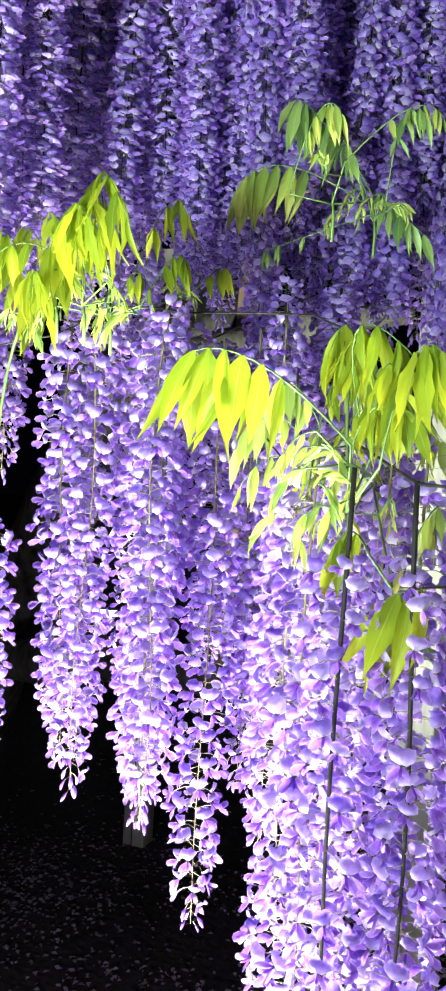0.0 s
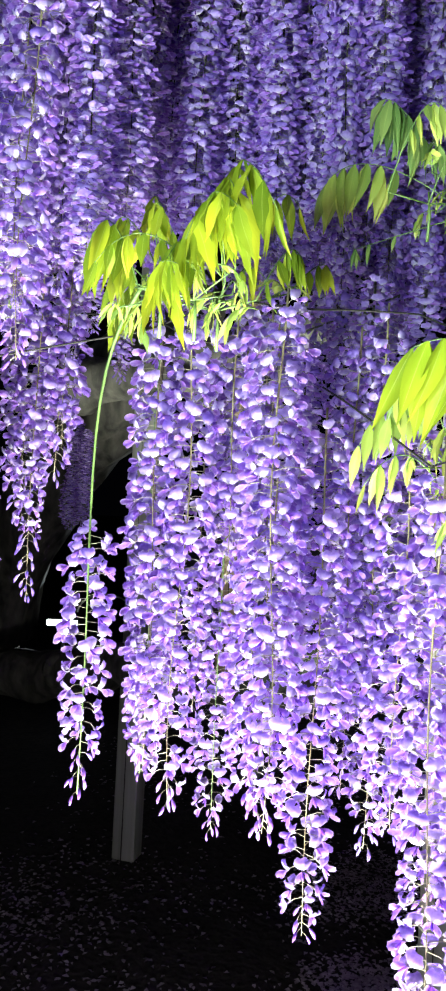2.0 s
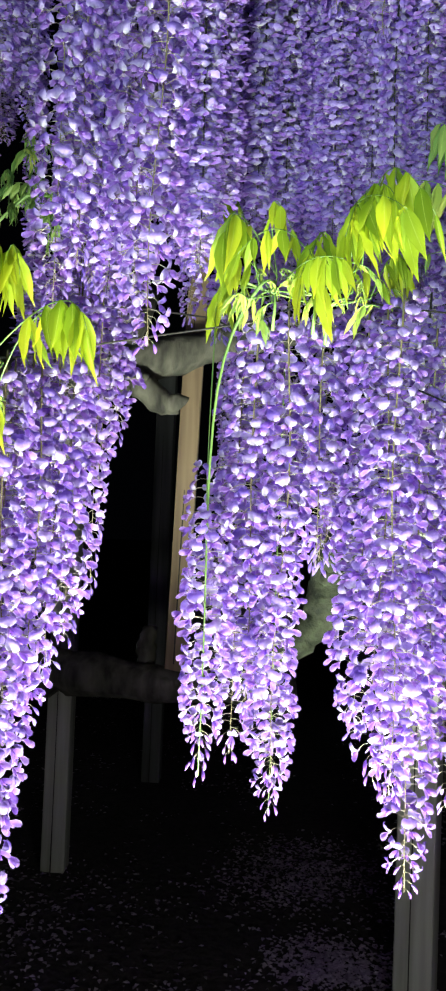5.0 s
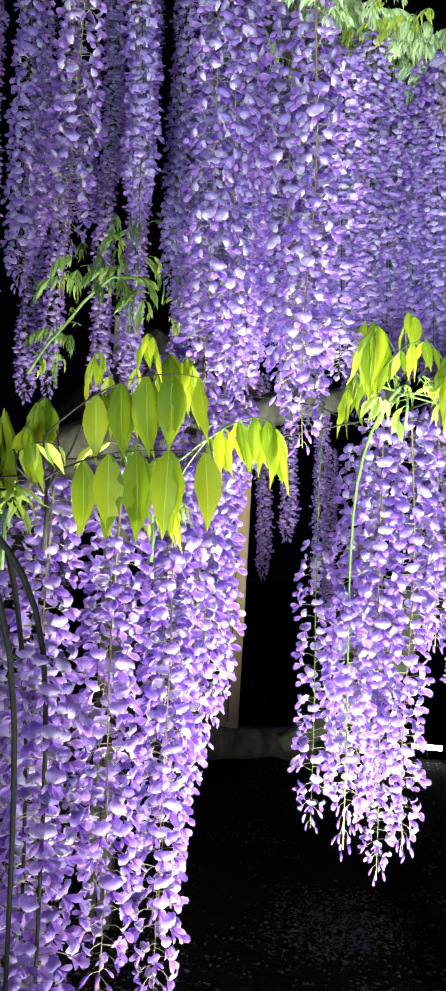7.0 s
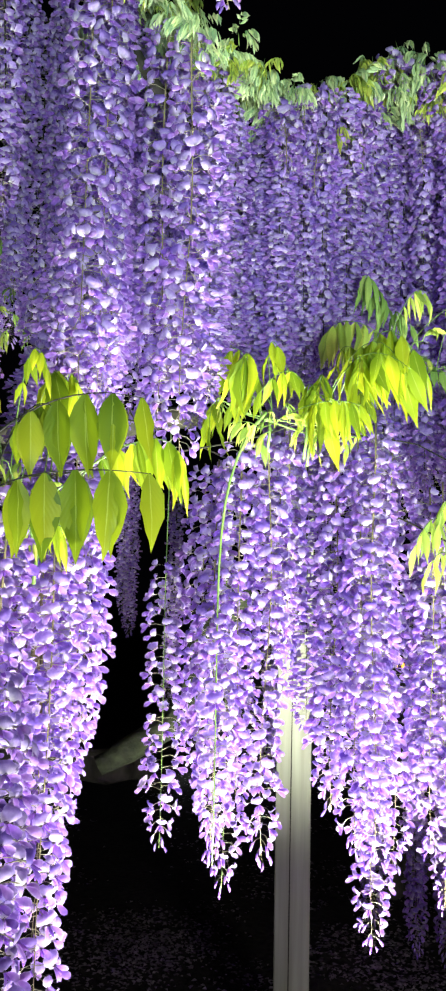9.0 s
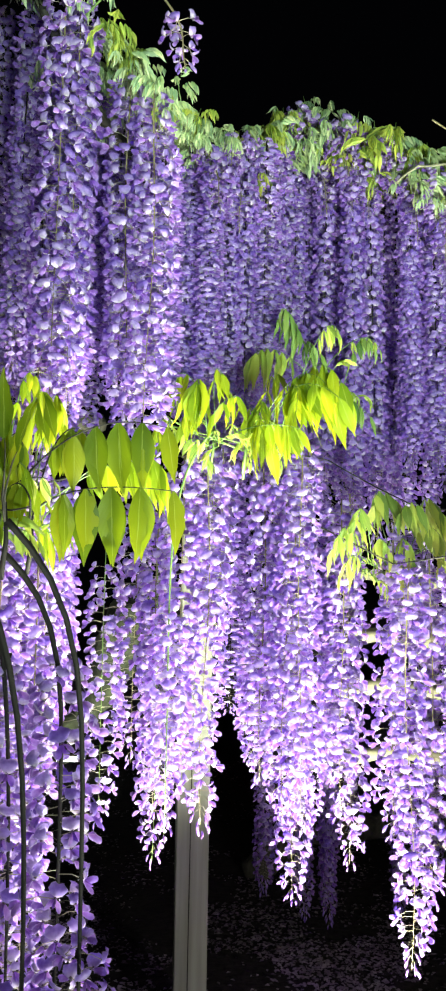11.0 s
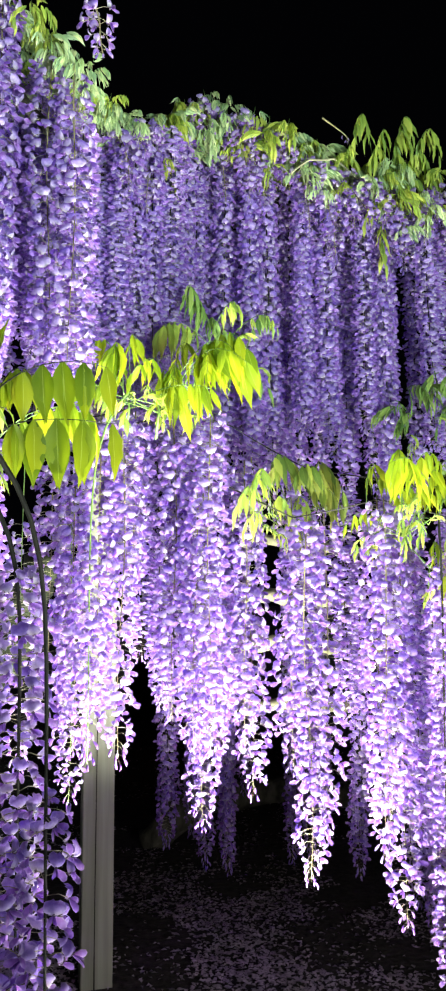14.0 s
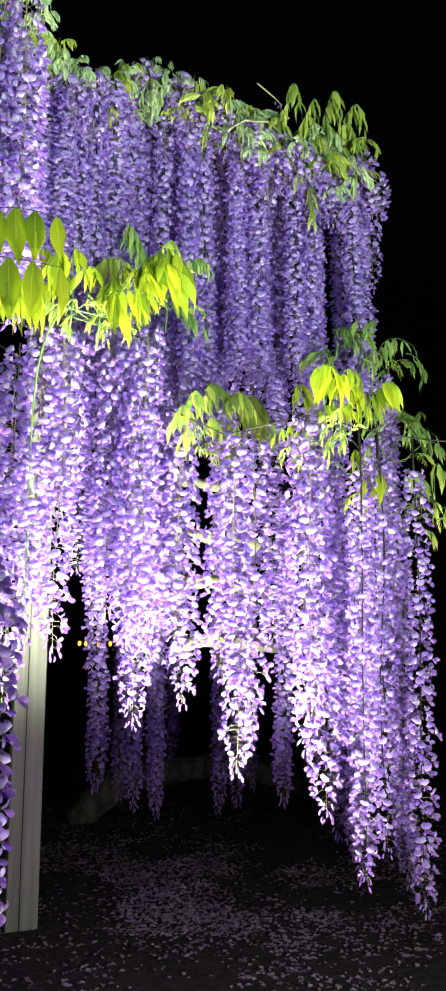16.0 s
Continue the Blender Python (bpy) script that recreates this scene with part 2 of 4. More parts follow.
def flower_data(open_by, seed, fine=True):
    rng = random.Random(seed)
    verts, faces, which, uvs = [], [], [], []
    reach = (0.028 if fine else 0.021) + rng.uniform(-0.006, 0.006)
    way = [(0, 0, 0), (reach * 0.55, 0, 0.0035), (reach, 0, 0.0005)] if fine else [(0, 0, 0), (reach, 0, 0.001)]
    v, f = tube(way, [0.00062, 0.00052, 0.0009][:len(way)], 3)
    verts.extend(v)
    uvs.extend([(0.5, 0.1)] * len(v))
    faces.extend(f[:-2])
    which.extend([2] * (len(f) - 2))
    foot = Vector((reach, 0, 0))
    # banner: narrow claw, broad notched blade, bent up and back, its rim rolled over
    tilt = radians(rng.uniform(-26, 20) - 42 * (1 - open_by))
    ahead, up = Vector((math.cos(tilt), 0, math.sin(tilt))), Vector((-math.sin(tilt), 0, math.cos(tilt)))
    wide, tall = 0.0120 * (0.5 + 0.5 * open_by) * rng.uniform(0.9, 1.12), 0.0165 * rng.uniform(0.9, 1.1)
    across = (-1, -0.72, -0.30, 0.30, 0.72, 1) if fine else (-1, -0.4, 0.4, 1)
    rows = ((0.0, 0.24), (0.28, 0.78), (0.60, 1.0), (0.86, 0.86), (1.0, 0.50)) if fine else ((0.0, 0.28), (0.5, 1.0), (1.0, 0.6))
    back, fold, skew = rng.uniform(0.6, 1.35) * open_by, rng.uniform(0.5, 1.3), rng.uniform(-0.25, 0.25)
    grid = []
    for j, (t, w) in enumerate(rows):
        line = []
        for u in across:
            rim = 1.0 if abs(u) > 0.9 or t > 0.9 else 0.0
            high = tall * (t - (0.10 if t > 0.9 and abs(u) < 0.4 else 0.0) - 0.10 * t * u * u)
            deep = 0.0055 * math.sin(1.9 * t) - 0.0085 * t * t * back - 0.0045 * u * u * fold * open_by + 0.0062 * abs(u) * (1 - open_by)
            deep += 0.0011 * math.sin(5 * u + 4 * t + seed) * t
            if rim:
                deep += rng.uniform(-0.0050, 0.0018)
                high += rng.uniform(-0.0022, 0.0012)
            line.append(foot + Vector((0, 1, 0)) * wide * w * (u + skew * t * 0.4) + up * high + ahead * deep)
        grid.append(line)
    sheet(verts, faces, which, uvs, grid, 0)
    # wings that stand apart in front of the banner, cupped
    for s in (1, -1):
        long = Vector((0.82, (0.16 + 0.30 * open_by * rng.uniform(0.5, 1.3)) * s, -0.52 + rng.uniform(-0.22, 0.26))).normalized()
        high = Vector((0.42, 0.50 * s * open_by, 0.76)).normalized()
        out = long.cross(high).normalized() * s
        at = foot + Vector((0.0012, 0.0012 * s, -0.0006))
        grid = []
        for t, w in (((0.0, 0.20), (0.40, 0.95), (0.78, 1.0), (1.0, 0.42)) if fine else ((0.0, 0.25), (0.6, 1.0), (1.0, 0.5))):
            grid.append([at + long * 0.0165 * t + high * 0.0046 * w * (u + 0.25) + out * (0.0026 * (1 - u * u) * w - 0.0022 * t * t + rng.uniform(-0.0007, 0.0007)) for u in ((-1, 0, 1) if fine else (-1, 1))])
        sheet(verts, faces, which, uvs, grid, 1)
    if fine:
        # calyx cup and the curved keel
        for line, radii, mat in (([foot - Vector((0.0028, 0, -0.0002)), foot, foot + Vector((0.0022, 0, 0.0002))], [0.0010, 0.0024, 0.0019], 3), ([foot + Vector((0.002, 0, -0.001)), foot + Vector((0.008, 0, -0.0052)), foot + Vector((0.0125, 0, -0.0062))], [0.0012, 0.0020, 0.0006], 1)):
            o = len(verts)
            v, f = tube(line, radii, 4)
            verts.extend(v)
            uvs.extend([(0.5, 0.35 * (k // 4)) for k in range(len(v))])
            faces.extend([tuple(o + i for i in q) for q in f[:-2]])
            which.extend([mat] * (len(f) - 2))
    return np.array([tuple(p) for p in verts], np.float64), faces, which, np.array(uvs, np.float32)


def bud_data(seed):
    rng = random.Random(seed)
    reach = 0.017
    v, f = tube([(0, 0, 0), (reach * 0.6, 0, 0.001), (reach, 0, -0.001)], [0.0006, 0.0006, 0.0008], 3)
    which = [2] * (len(f) - 2)
    verts, faces = [tuple(p) for p in v], list(f[:-2])
    uvs = [(0.5, 0.1)] * len(verts)
    n = len(verts)
    v, f = tube([(reach - 0.001, 0, -0.001), (reach + 0.005, 0, -0.003), (reach + 0.012, 0, -0.008), (reach + 0.0165, 0, -0.0135)], [0.0012, 0.0036, 0.0038, 0.0008], 5)
    verts += [tuple(p) for p in v]
    faces += [tuple(n + i for i in q) for q in f]
    which += [0] * len(f)
    uvs += [(0.5, 0.2 + 0.8 * (k // 5) / 3) for k in range(len(v))]
    return np.array(verts), faces, which, np.array(uvs, np.float32)


OPEN = (1.0, 0.9, 1.0, 0.72, 0.5, 1.0, 0.8)
FLOWERS = [flower_data(o, 10 + i) for i, o in enumerate(OPEN)]
FAR_FLOWERS = [flower_data(o, 60 + i, False) for i, o in enumerate(OPEN)]
BUDS = [bud_data(40)]
PETALS, BUD_MATS = [BANNER, WING, PEDICEL, CALYX], [BUD, BUD, PEDICEL]
FLOWER_MESH = [mesh_of("flower", d[0], d[1], PETALS, d[2], d[3]) for d in FLOWERS]
BUD_MESH = [mesh_of("bud", d[0], d[1], BUD_MATS, d[2], d[3]) for d in BUDS]


def spike(points, length, bare, rng, per_metre=330, width=1.0, young=0.14):
    """Places of the flowers down a stalk: kind ('flower' or 'bud'), which, matrix."""
    pts = [Vector(p) for p in points]
    rows = []
    n = int(length * (1 - bare) * per_metre * 0.72)
    turn = rng.uniform(0, 360)
    for i in range(n):
        s = bare + (1 - bare) * (i + rng.uniform(-0.4, 0.4)) / n
        s = min(max(s, 0.0), 0.999)
        k = s * (len(pts) - 1)
        a = int(k)
        p = pts[a].lerp(pts[a + 1], k - a)
        turn += 137.5 + rng.uniform(-22, 22)
        round_to = turn - 11 * math.sin(2 * radians(turn))
        age = (1 - s) * length / young
        size = width * (1.0 if age > 1 else 0.66 + 0.34 * age) * rng.uniform(0.80, 1.12)
        if s < bare + 0.04:
            size *= 0.85
        droop = rng.uniform(-10, 24) + (34 * (1 - min(age, 1)))
        m = Matrix.Translation(p) @ pose(0, 0, 0, 0, 0, round_to) @ pose(0, 0, 0, rng.uniform(-32, 32), droop, rng.uniform(-16, 16)) @ Matrix.Scale(size, 4)
        if age < 0.38:
            rows.append(("bud", 0, m))
        else:
            rows.append(("flower", (4 if age < 0.55 else 3) if age < 0.9 else rng.choice((0, 1, 2, 3, 5, 6)), m))
    return rows


def joined_flowers(rows, kinds=FLOWERS):
    vs, fs, ws, us, n = [], [], [], [], 0
    for kind, k, m in rows:
        v, f, w, u = (kinds if kind == "flower" else BUDS)[k]
        a = np.array(m)
        vs.append(v @ a[:3, :3].T + a[:3, 3])
        fs.extend([tuple(n + i for i in q) for q in f])
        ws.extend(w)
        us.append(u)
        n += len(v)
    return mesh_of("bloom", np.concatenate(vs), fs, PETALS, ws, np.concatenate(us))


def hanging_line(top, tip, rng, sway=0.012, steps=14, arc=2.2):
    """A stalk from top to tip, in the thing's own space, hanging nearly plumb."""
    top, tip = Vector(top), Vector(tip)
    a, b = rng.uniform(-1, 1) * sway, rng.uniform(-1, 1) * sway
    out = []
    for i in range(steps + 1):
        s = (i / steps) ** (1.0 if arc < 3 else 1.8)
        e = 1 - (1 - s) ** arc
        p = Vector((top.x + (tip.x - top.x) * e, top.y + (tip.y - top.y) * e, top.z + (tip.z - top.z) * s))
        out.append(p + Vector((a * math.sin(s * 5.0), b * math.sin(s * 4.1 + 1), 0)) * (s * (1 - s) * 4))
    return out


LIT = "long violet wisteria raceme hanging in full bloom"
COUNT = [0]


def raceme(x, y, top, tip, lean=(0.0, 0.0), bare=0.03, width=1.17, density=240, single=False, stalk=STALK, thick=0.0019, label=LIT, group="front racemes", young=0.12, sway=0.012, arc=2.2):
    """A raceme whose tip hangs at x, y, tip; its stalk starts at top, off by lean."""
    COUNT[0] += 1
    rng = random.Random(1000 + COUNT[0])
    thing = tagged(new("wisteria_raceme"), label, "wisteria", group)
    thing.location = (x + lean[0], y + lean[1], top)
    line = hanging_line((0, 0, 0), (-lean[0], -lean[1], tip - top), rng, sway, arc=arc)
    length = top - tip
    radii = [thick * (1.0 - 0.7 * i / (len(line) - 1)) for i in range(len(line))]
    child("stalk", tube_mesh("stalk", line, radii, stalk, 5), thing)
    rows = spike(line, length, bare, rng, density, width, young)
    if single:
        for kind, k, m in rows:
            child(kind, (FLOWER_MESH if kind == "flower" else BUD_MESH)[k], thing, m)
    else:
        tagged(child("bloom", joined_flowers(rows), thing), kind="stuff")
    return thing


# shapes shared by the racemes that hang farther back
SHARED = []
for k in range(9):
    rng = random.Random(500 + k)
    line = hanging_line((0, 0, 0), (0, 0, -1.0), rng, 0.015)
    SHARED.append((tube_mesh("stalk", line, [0.0024 * (1 - 0.06 * i) for i in range(len(line))], DARK_VINE, 4), joined_flowers(spike(line, 1.0, 0.0, rng, 420, 1.06, 0.11), FAR_FLOWERS)))


def far_raceme(x, y, top, tip, label, group, rng):
    thing = tagged(new("wisteria_raceme"), label, "wisteria", group)
    stalk, flowers = SHARED[rng.randrange(len(SHARED))]
    w = rng.uniform(0.88, 1.14)
    thing.matrix_world = pose(x, y, top, rng.uniform(-1.2, 1.2), rng.uniform(-1.2, 1.2), rng.choice((0, 180)) + rng.uniform(-45, 45))
    flat = Matrix.Diagonal((w, w, top - tip, 1))
    child("stalk", stalk, thing, flat)
    tagged(child("bloom", flowers, thing, flat), kind="stuff")
    return thing


# ---- leaves ----
def leaflet_data(seed, fold, curl_by=0.10, broad=1.0):
    """A leaflet with a rounded foot and a drawn-out tip, 1 long along +y, folded along its midrib, its margin wavy."""
    rng = random.Random(seed)
    wide = [w * broad for w in (0.020, 0.098, 0.138, 0.148, 0.128, 0.086, 0.036, 0.003)]
    bow = rng.uniform(-0.07, 0.07)
    verts, uvs, faces = [], [], []
    for j, w in enumerate(wide):
        t = j / 7
        curl = -curl_by * t * t + rng.uniform(-0.010, 0.010)
        for i, u in enumerate((-1, -0.5, 0, 0.5, 1)):
            verts.append((w * u * math.cos(fold * abs(u)) + bow * t * t, t, curl + w * abs(u) * math.sin(fold) + 0.016 * math.sin(t * 19 + u * 3 + seed) * u * u))
            uvs.append((0.5 + u / 2, t))
    for j in range(7):
        for i in range(4):
            faces.append((j * 5 + i, j * 5 + i + 1, (j + 1) * 5 + i + 1, (j + 1) * 5 + i))
    return verts, faces, uvs


LEAFLETS = [leaflet_data(s, f, c, b) for s, f, c, b in ((1, 0.35, 0.10, 0.88), (2, 0.7, 0.22, 0.92), (3, 0.2, 0.06, 1.02), (4, 0.9, 0.32, 0.80), (5, 0.5, -0.08, 0.95))]
YOUNG_MESH = [mesh_of("leaflet", v, f, [YOUNG_LEAF], None, u) for v, f, u in LEAFLETS]
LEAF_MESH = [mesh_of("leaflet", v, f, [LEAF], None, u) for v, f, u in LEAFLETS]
OLIVE_MESH = [mesh_of("leaflet", v, f, [BACKLIT_LEAF], None, u) for v, f, u in [leaflet_data(k, 0.22, 0.10, 1.30) for k in (6, 7, 8, 9, 10)]]
SPROUT_MESH = [mesh_of("leaflet", v, f, [SPROUT], None, u) for v, f, u in LEAFLETS]


def leaf_layout(base, azimuth, length, rise, droop, pairs, size, rng, hang=1.1):
    """The rachis line of a compound leaf and the matrices of its leaflets."""
    base = Vector(base)
    flat = Vector((math.cos(radians(azimuth)), math.sin(radians(azimuth)), 0))
    across = Vector((-flat.y, flat.x, 0))
    line, p, angle = [base], base.copy(), radians(rise)
    for i in range(8):
        angle -= radians(droop) / 8
        p = p + (flat * math.cos(angle) + Vector((0, 0, math.sin(angle)))) * (length / 8)
        line.append(p.copy())
    leaves = []
    limp = 0.0 if hang > 1.7 else rng.choice((0.0, 0.15, 0.3, 0.5, 0.7))
    for k in range(pairs + 1):
        s = 0.22 + 0.76 * k / pairs
        i = min(int(s * 8), 7)
        at = line[i].lerp(line[i + 1], s * 8 - i)
        ahead = (line[i + 1] - line[i]).normalized()
        for side in ((1, -1) if k < pairs else (0,)):
            way = ahead * (rng.uniform(0.25, 0.55) + 0.6 * limp) + across * side * rng.uniform(0.3, 0.75) * (1 - 0.45 * limp) + Vector((rng.uniform(-0.12, 0.12), rng.uniform(-0.12, 0.12), -1)) * (hang * (1 - 0.7 * limp) + rng.uniform(-0.2, 0.3))
            if side == 0:
                way = ahead * 0.8 + Vector((0, 0, -0.5 - 0.3 * hang))
            way.normalize()
            face = (across * side * 0.8 + Vector((0, 0, 0.5)) + ahead * rng.uniform(-0.5, 0.5)) if side else Vector((0, 0, 1)) + across * rng.uniform(-0.4, 0.4)
            xa = way.cross(face).normalized()
            za = xa.cross(way)
            m = Matrix((xa, way, za)).transposed().to_4x4()
            grow = size * (0.72 + 0.5 * math.sin(math.pi * (0.15 + 0.75 * k / pairs))) * rng.uniform(0.72, 1.15)
            leaves.append(Matrix.Translation(at) @ m @ Matrix.Scale(grow, 4))
    return line, leaves


def shoot(name, place, leaves, label, seed, meshes=YOUNG_MESH, stalk=GREEN_STALK, group="leafy shoots", hang=1.1, sprouts=6):
    """A leafy shoot: stem, and compound leaves with single leaflets. leaves: rows of offset, azimuth, length, rise, droop, pairs, leaflet size."""
    rng = random.Random(seed)
    thing = tagged(new(name), label, "wisteria", group)
    thing.location = place
    child("stem", tube_mesh("stem", [(0, 0, -0.02), (0.004, 0.0, 0.02), (0.0, 0.006, 0.06)], [0.0028, 0.0024, 0.0016], stalk, 6), thing)
    for offset, azimuth, length, rise, droop, pairs, size in leaves:
        line, spots = leaf_layout(offset, azimuth, length, rise, droop, pairs, size, rng, hang)
        leaf = child("compound_leaf", tube_mesh("rachis", line, [0.0014 * (1 - 0.08 * i) for i in range(9)], stalk, 5), thing)
        kinds = LEAF_MESH if rng.random() < 0.16 and meshes is YOUNG_MESH else meshes
        for m in spots:
            child("leaflet", kinds[rng.randrange(5)], leaf, m)
    # half-unfolded sprouts low on the shoot
    for k in range(sprouts):
        at = (rng.uniform(-0.07, 0.07), rng.uniform(-0.06, 0.05), rng.uniform(-0.10, 0.0))
        line, spots = leaf_layout(at, rng.uniform(0, 360), rng.uniform(0.04, 0.08), rng.uniform(0, 60), rng.uniform(60, 160), 3, rng.uniform(0.022, 0.042), rng, 0.8)
        leaf = child("sprout", tube_mesh("rachis", line, [0.0012 * (1 - 0.08 * i) for i in range(9)], stalk, 5), thing)
        for m in spots:
            child("leaflet", SPROUT_MESH[rng.randrange(5)], leaf, m)
    return thing


def hung_shoot(rows, label, seed, meshes=YOUNG_MESH, stalk=GREEN_STALK, spread=0.45, sprouts=6, rise=-1.0):
    """A shoot whose leaves arch up from one node and let their leaflets hang."""
    rng = random.Random(seed)
    feet = [Vector(row[0]) for row in rows]
    node_at = sum(feet, Vector()) / len(feet)
    node_at.z = min(p.z for p in feet) - 0.01
    thing = tagged(new("leafy_shoot"), label, "wisteria", "leafy shoots")
    thing.location = node_at
    child("stem", tube_mesh("stem", [(0, 0.01, -0.06), (0.003, 0.004, -0.02), (0, 0, 0.02)], [0.003, 0.0026, 0.0016], stalk, 6), thing)
    for foot, crest, tip, pairs, size in rows:
        a, b, c = (Vector(p) - node_at for p in (foot, crest, tip))
        bow = b * 2 - (a + c) / 2
        line = [a.lerp(bow, k / 10).lerp(bow.lerp(c, k / 10), k / 10) for k in range(11)]
        leaf = child("compound_leaf", tube_mesh("rachis", [Vector((0, 0, 0)), a * 0.6] + line, [0.0015, 0.0014] + [0.0013 * (1 - 0.06 * i) for i in range(11)], stalk, 5), thing)
        limp = rng.uniform(0.0, 0.35) if spread > 0.3 else 0.0
        for k in range(pairs + 1):
            s = 0.34 + 0.65 * k / pairs
            i = min(int(s * 10), 9)
            at = line[i].lerp(line[i + 1], s * 10 - i)
            ahead = (line[i + 1] - line[i]).normalized()
            across = ahead.cross(Vector((0, 0, 1)))
            across = across.normalized() if across.length > 0.05 else Vector((1, 0, 0))
            for side in ((1, -1) if k < pairs else (0,)):
                stray = 0.10 if spread > 0.3 else 0.03
                way = Vector((rng.uniform(-stray, stray), rng.uniform(-stray, stray), rise)) + across * side * spread * rng.uniform(0.4, 1.2) + ahead * (rng.uniform(-0.5, 2.5) * stray + 0.5 * limp)
                if side == 0:
                    way = ahead * (0.55 if spread > 0.3 else 0.12) + Vector((0, 0, 0.8 * rise))
                way.normalize()
                face = across * (side or 0.6) + ahead * rng.uniform(-0.6, 0.6) + Vector((0, 0, 0.3))
                xa = way.cross(face).normalized()
                m = Matrix((xa, way, xa.cross(way))).transposed().to_4x4()
                grow = size * (0.80 + 0.30 * math.sin(math.pi * (0.1 + 0.75 * k / pairs))) * rng.uniform(1 - 1.5 * stray, 1 + stray)
                child("leaflet", meshes[rng.randrange(5)], leaf, Matrix.Translation(at) @ m @ Matrix.Scale(grow, 4))
    # half-unfolded sprouts low on the shoot
    for k in range(sprouts):
        home = feet[rng.randrange(len(feet))] - node_at
        at = home + Vector((rng.uniform(-0.03, 0.03), rng.uniform(-0.05, 0.0), rng.uniform(-0.04, 0.02)))
        line, spots = leaf_layout(at, rng.uniform(0, 360), rng.uniform(0.04, 0.08), rng.uniform(0, 60), rng.uniform(60, 160), 3, rng.uniform(0.020, 0.038), rng, 0.8)
        leaf = child("sprout", tube_mesh("rachis", [home * 0.7] + line, [0.0012] + [0.0011 * (1 - 0.08 * i) for i in range(9)], stalk, 5), thing)
        for m in spots:
            child("leaflet", SPROUT_MESH[rng.randrange(5)], leaf, m)
    return thing


def crown_spray(seed, mat):
    """One mesh of compound leaves for the tops, and its rachises."""
    rng = random.Random(seed)
    vs, fs, us, n = [], [], [], 0
    for k in range(6):
        line, spots = leaf_layout((rng.uniform(-0.03, 0.03), rng.uniform(-0.03, 0.03), 0.0), rng.uniform(0, 360), rng.uniform(0.10, 0.18), rng.uniform(20, 75), rng.uniform(80, 150), rng.choice((4, 4, 5)), rng.uniform(0.055, 0.085), rng, 1.3)
        for m in spots:
            v, f, u = LEAFLETS[rng.randrange(5)]
            a = np.array(m)
            vs.append(np.array(v) @ a[:3, :3].T + a[:3, 3])
            fs.extend([tuple(n + i for i in q) for q in f])
            us.append(np.array(u))
            n += len(v)
    return mesh_of("leaflets", np.concatenate(vs), fs, [mat], None, np.concatenate(us))


SPRAYS = [crown_spray(70 + k, SPROUT if k < 3 else LIT_CROWN_LEAF) for k in range(6)]
SPRAY_STEM = tube_mesh("stem", [(0, 0, -0.06), (0.005, 0, 0), (0, 0.004, 0.05)], [0.003, 0.0025, 0.001], GREEN_STALK, 5)


def spray(x, y, z, size, rng, young=True, label="yellow-green young wisteria leaves on the trellis edge", group="crown sprays"):
    thing = tagged(new("leaf_spray"), label, "wisteria", group)
    thing.matrix_world = pose(x, y, z, rng.uniform(-15, 15), rng.uniform(-15, 15), rng.uniform(0, 360))
    child("stem", SPRAY_STEM, thing, Matrix.Scale(size, 4))
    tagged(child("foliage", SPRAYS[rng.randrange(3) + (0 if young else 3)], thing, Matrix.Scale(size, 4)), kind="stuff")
    return thing


# ---- ground ----
side = np.concatenate([[-60, -25, -12], np.linspace(-6, 8, 71), [12, 25, 60]])
gx, gy = np.meshgrid(side, side + 2)
gz = np.array([0.012 * noise.noise((x * 1.3, y * 1.3, 0.3)) + 0.006 * noise.noise((x * 4.1, y * 4.1, 2.3)) for x, y in zip(gx.ravel(), gy.ravel())]) - 0.01
w = len(side)
ground_faces = [(j * w + i, j * w + i + 1, (j + 1) * w + i + 1, (j + 1) * w + i) for j in range(w - 1) for i in range(w - 1)]
ground = tagged(new("ground", mesh_of("ground", np.stack([gx.ravel(), gy.ravel(), gz], 1), ground_faces, [SOIL])), "dark trodden soil under the wisteria, strewn with petals", "ground", kind="structure")

rng = random.Random(77)
vs, fs = [], []
for k in range(34000):
    x, y = (rng.uniform(-1.6, 3.8), rng.uniform(1.5, 6.5)) if k % 3 == 0 else (rng.gauss(1.2, 0.7), rng.gauss(2.7, 0.8))
    heap = k % 7 == 0
    if heap:
        cx, cy, wide = ((0.12, 3.5, 0.16), (0.25, 2.8, 0.10), (-0.90, 2.75, 0.28), (0.98, 2.3, 0.25))[k // 7 % 4]
        x, y = rng.gauss(cx, wide), rng.gauss(cy, wide)
    elif noise.noise((x * 2.3, y * 2.3, 5.0)) + 0.5 * noise.noise((x * 7, y * 7, 9.0)) + rng.uniform(-0.25, 0.25) < 0.10:
        continue
    z = 0.012 * noise.noise((x * 1.3, y * 1.3, 0.3)) + 0.006 * noise.noise((x * 4.1, y * 4.1, 2.3)) - 0.006
    a, s = rng.uniform(0, 6.28), rng.uniform(0.0035, 0.0105)
    n = len(vs)
    for q, lift in ((0, 0.0), (1.57, 0.004), (3.14, 0.001), (4.71, 0.005)):
        vs.append((x + s * math.cos(a + q) * (1.3 if lift < 0.002 else 0.8), y + s * math.sin(a + q) * (1.3 if lift < 0.002 else 0.8), z + lift * rng.uniform(0.3, 1.4)))
    fs.append((n, n + 1, n + 2, n + 3))
tagged(new("fallen_petals", mesh_of("fallen_petals", vs, fs, [FALLEN])), "faded lilac petals strewn over the soil", "petals", kind="stuff")


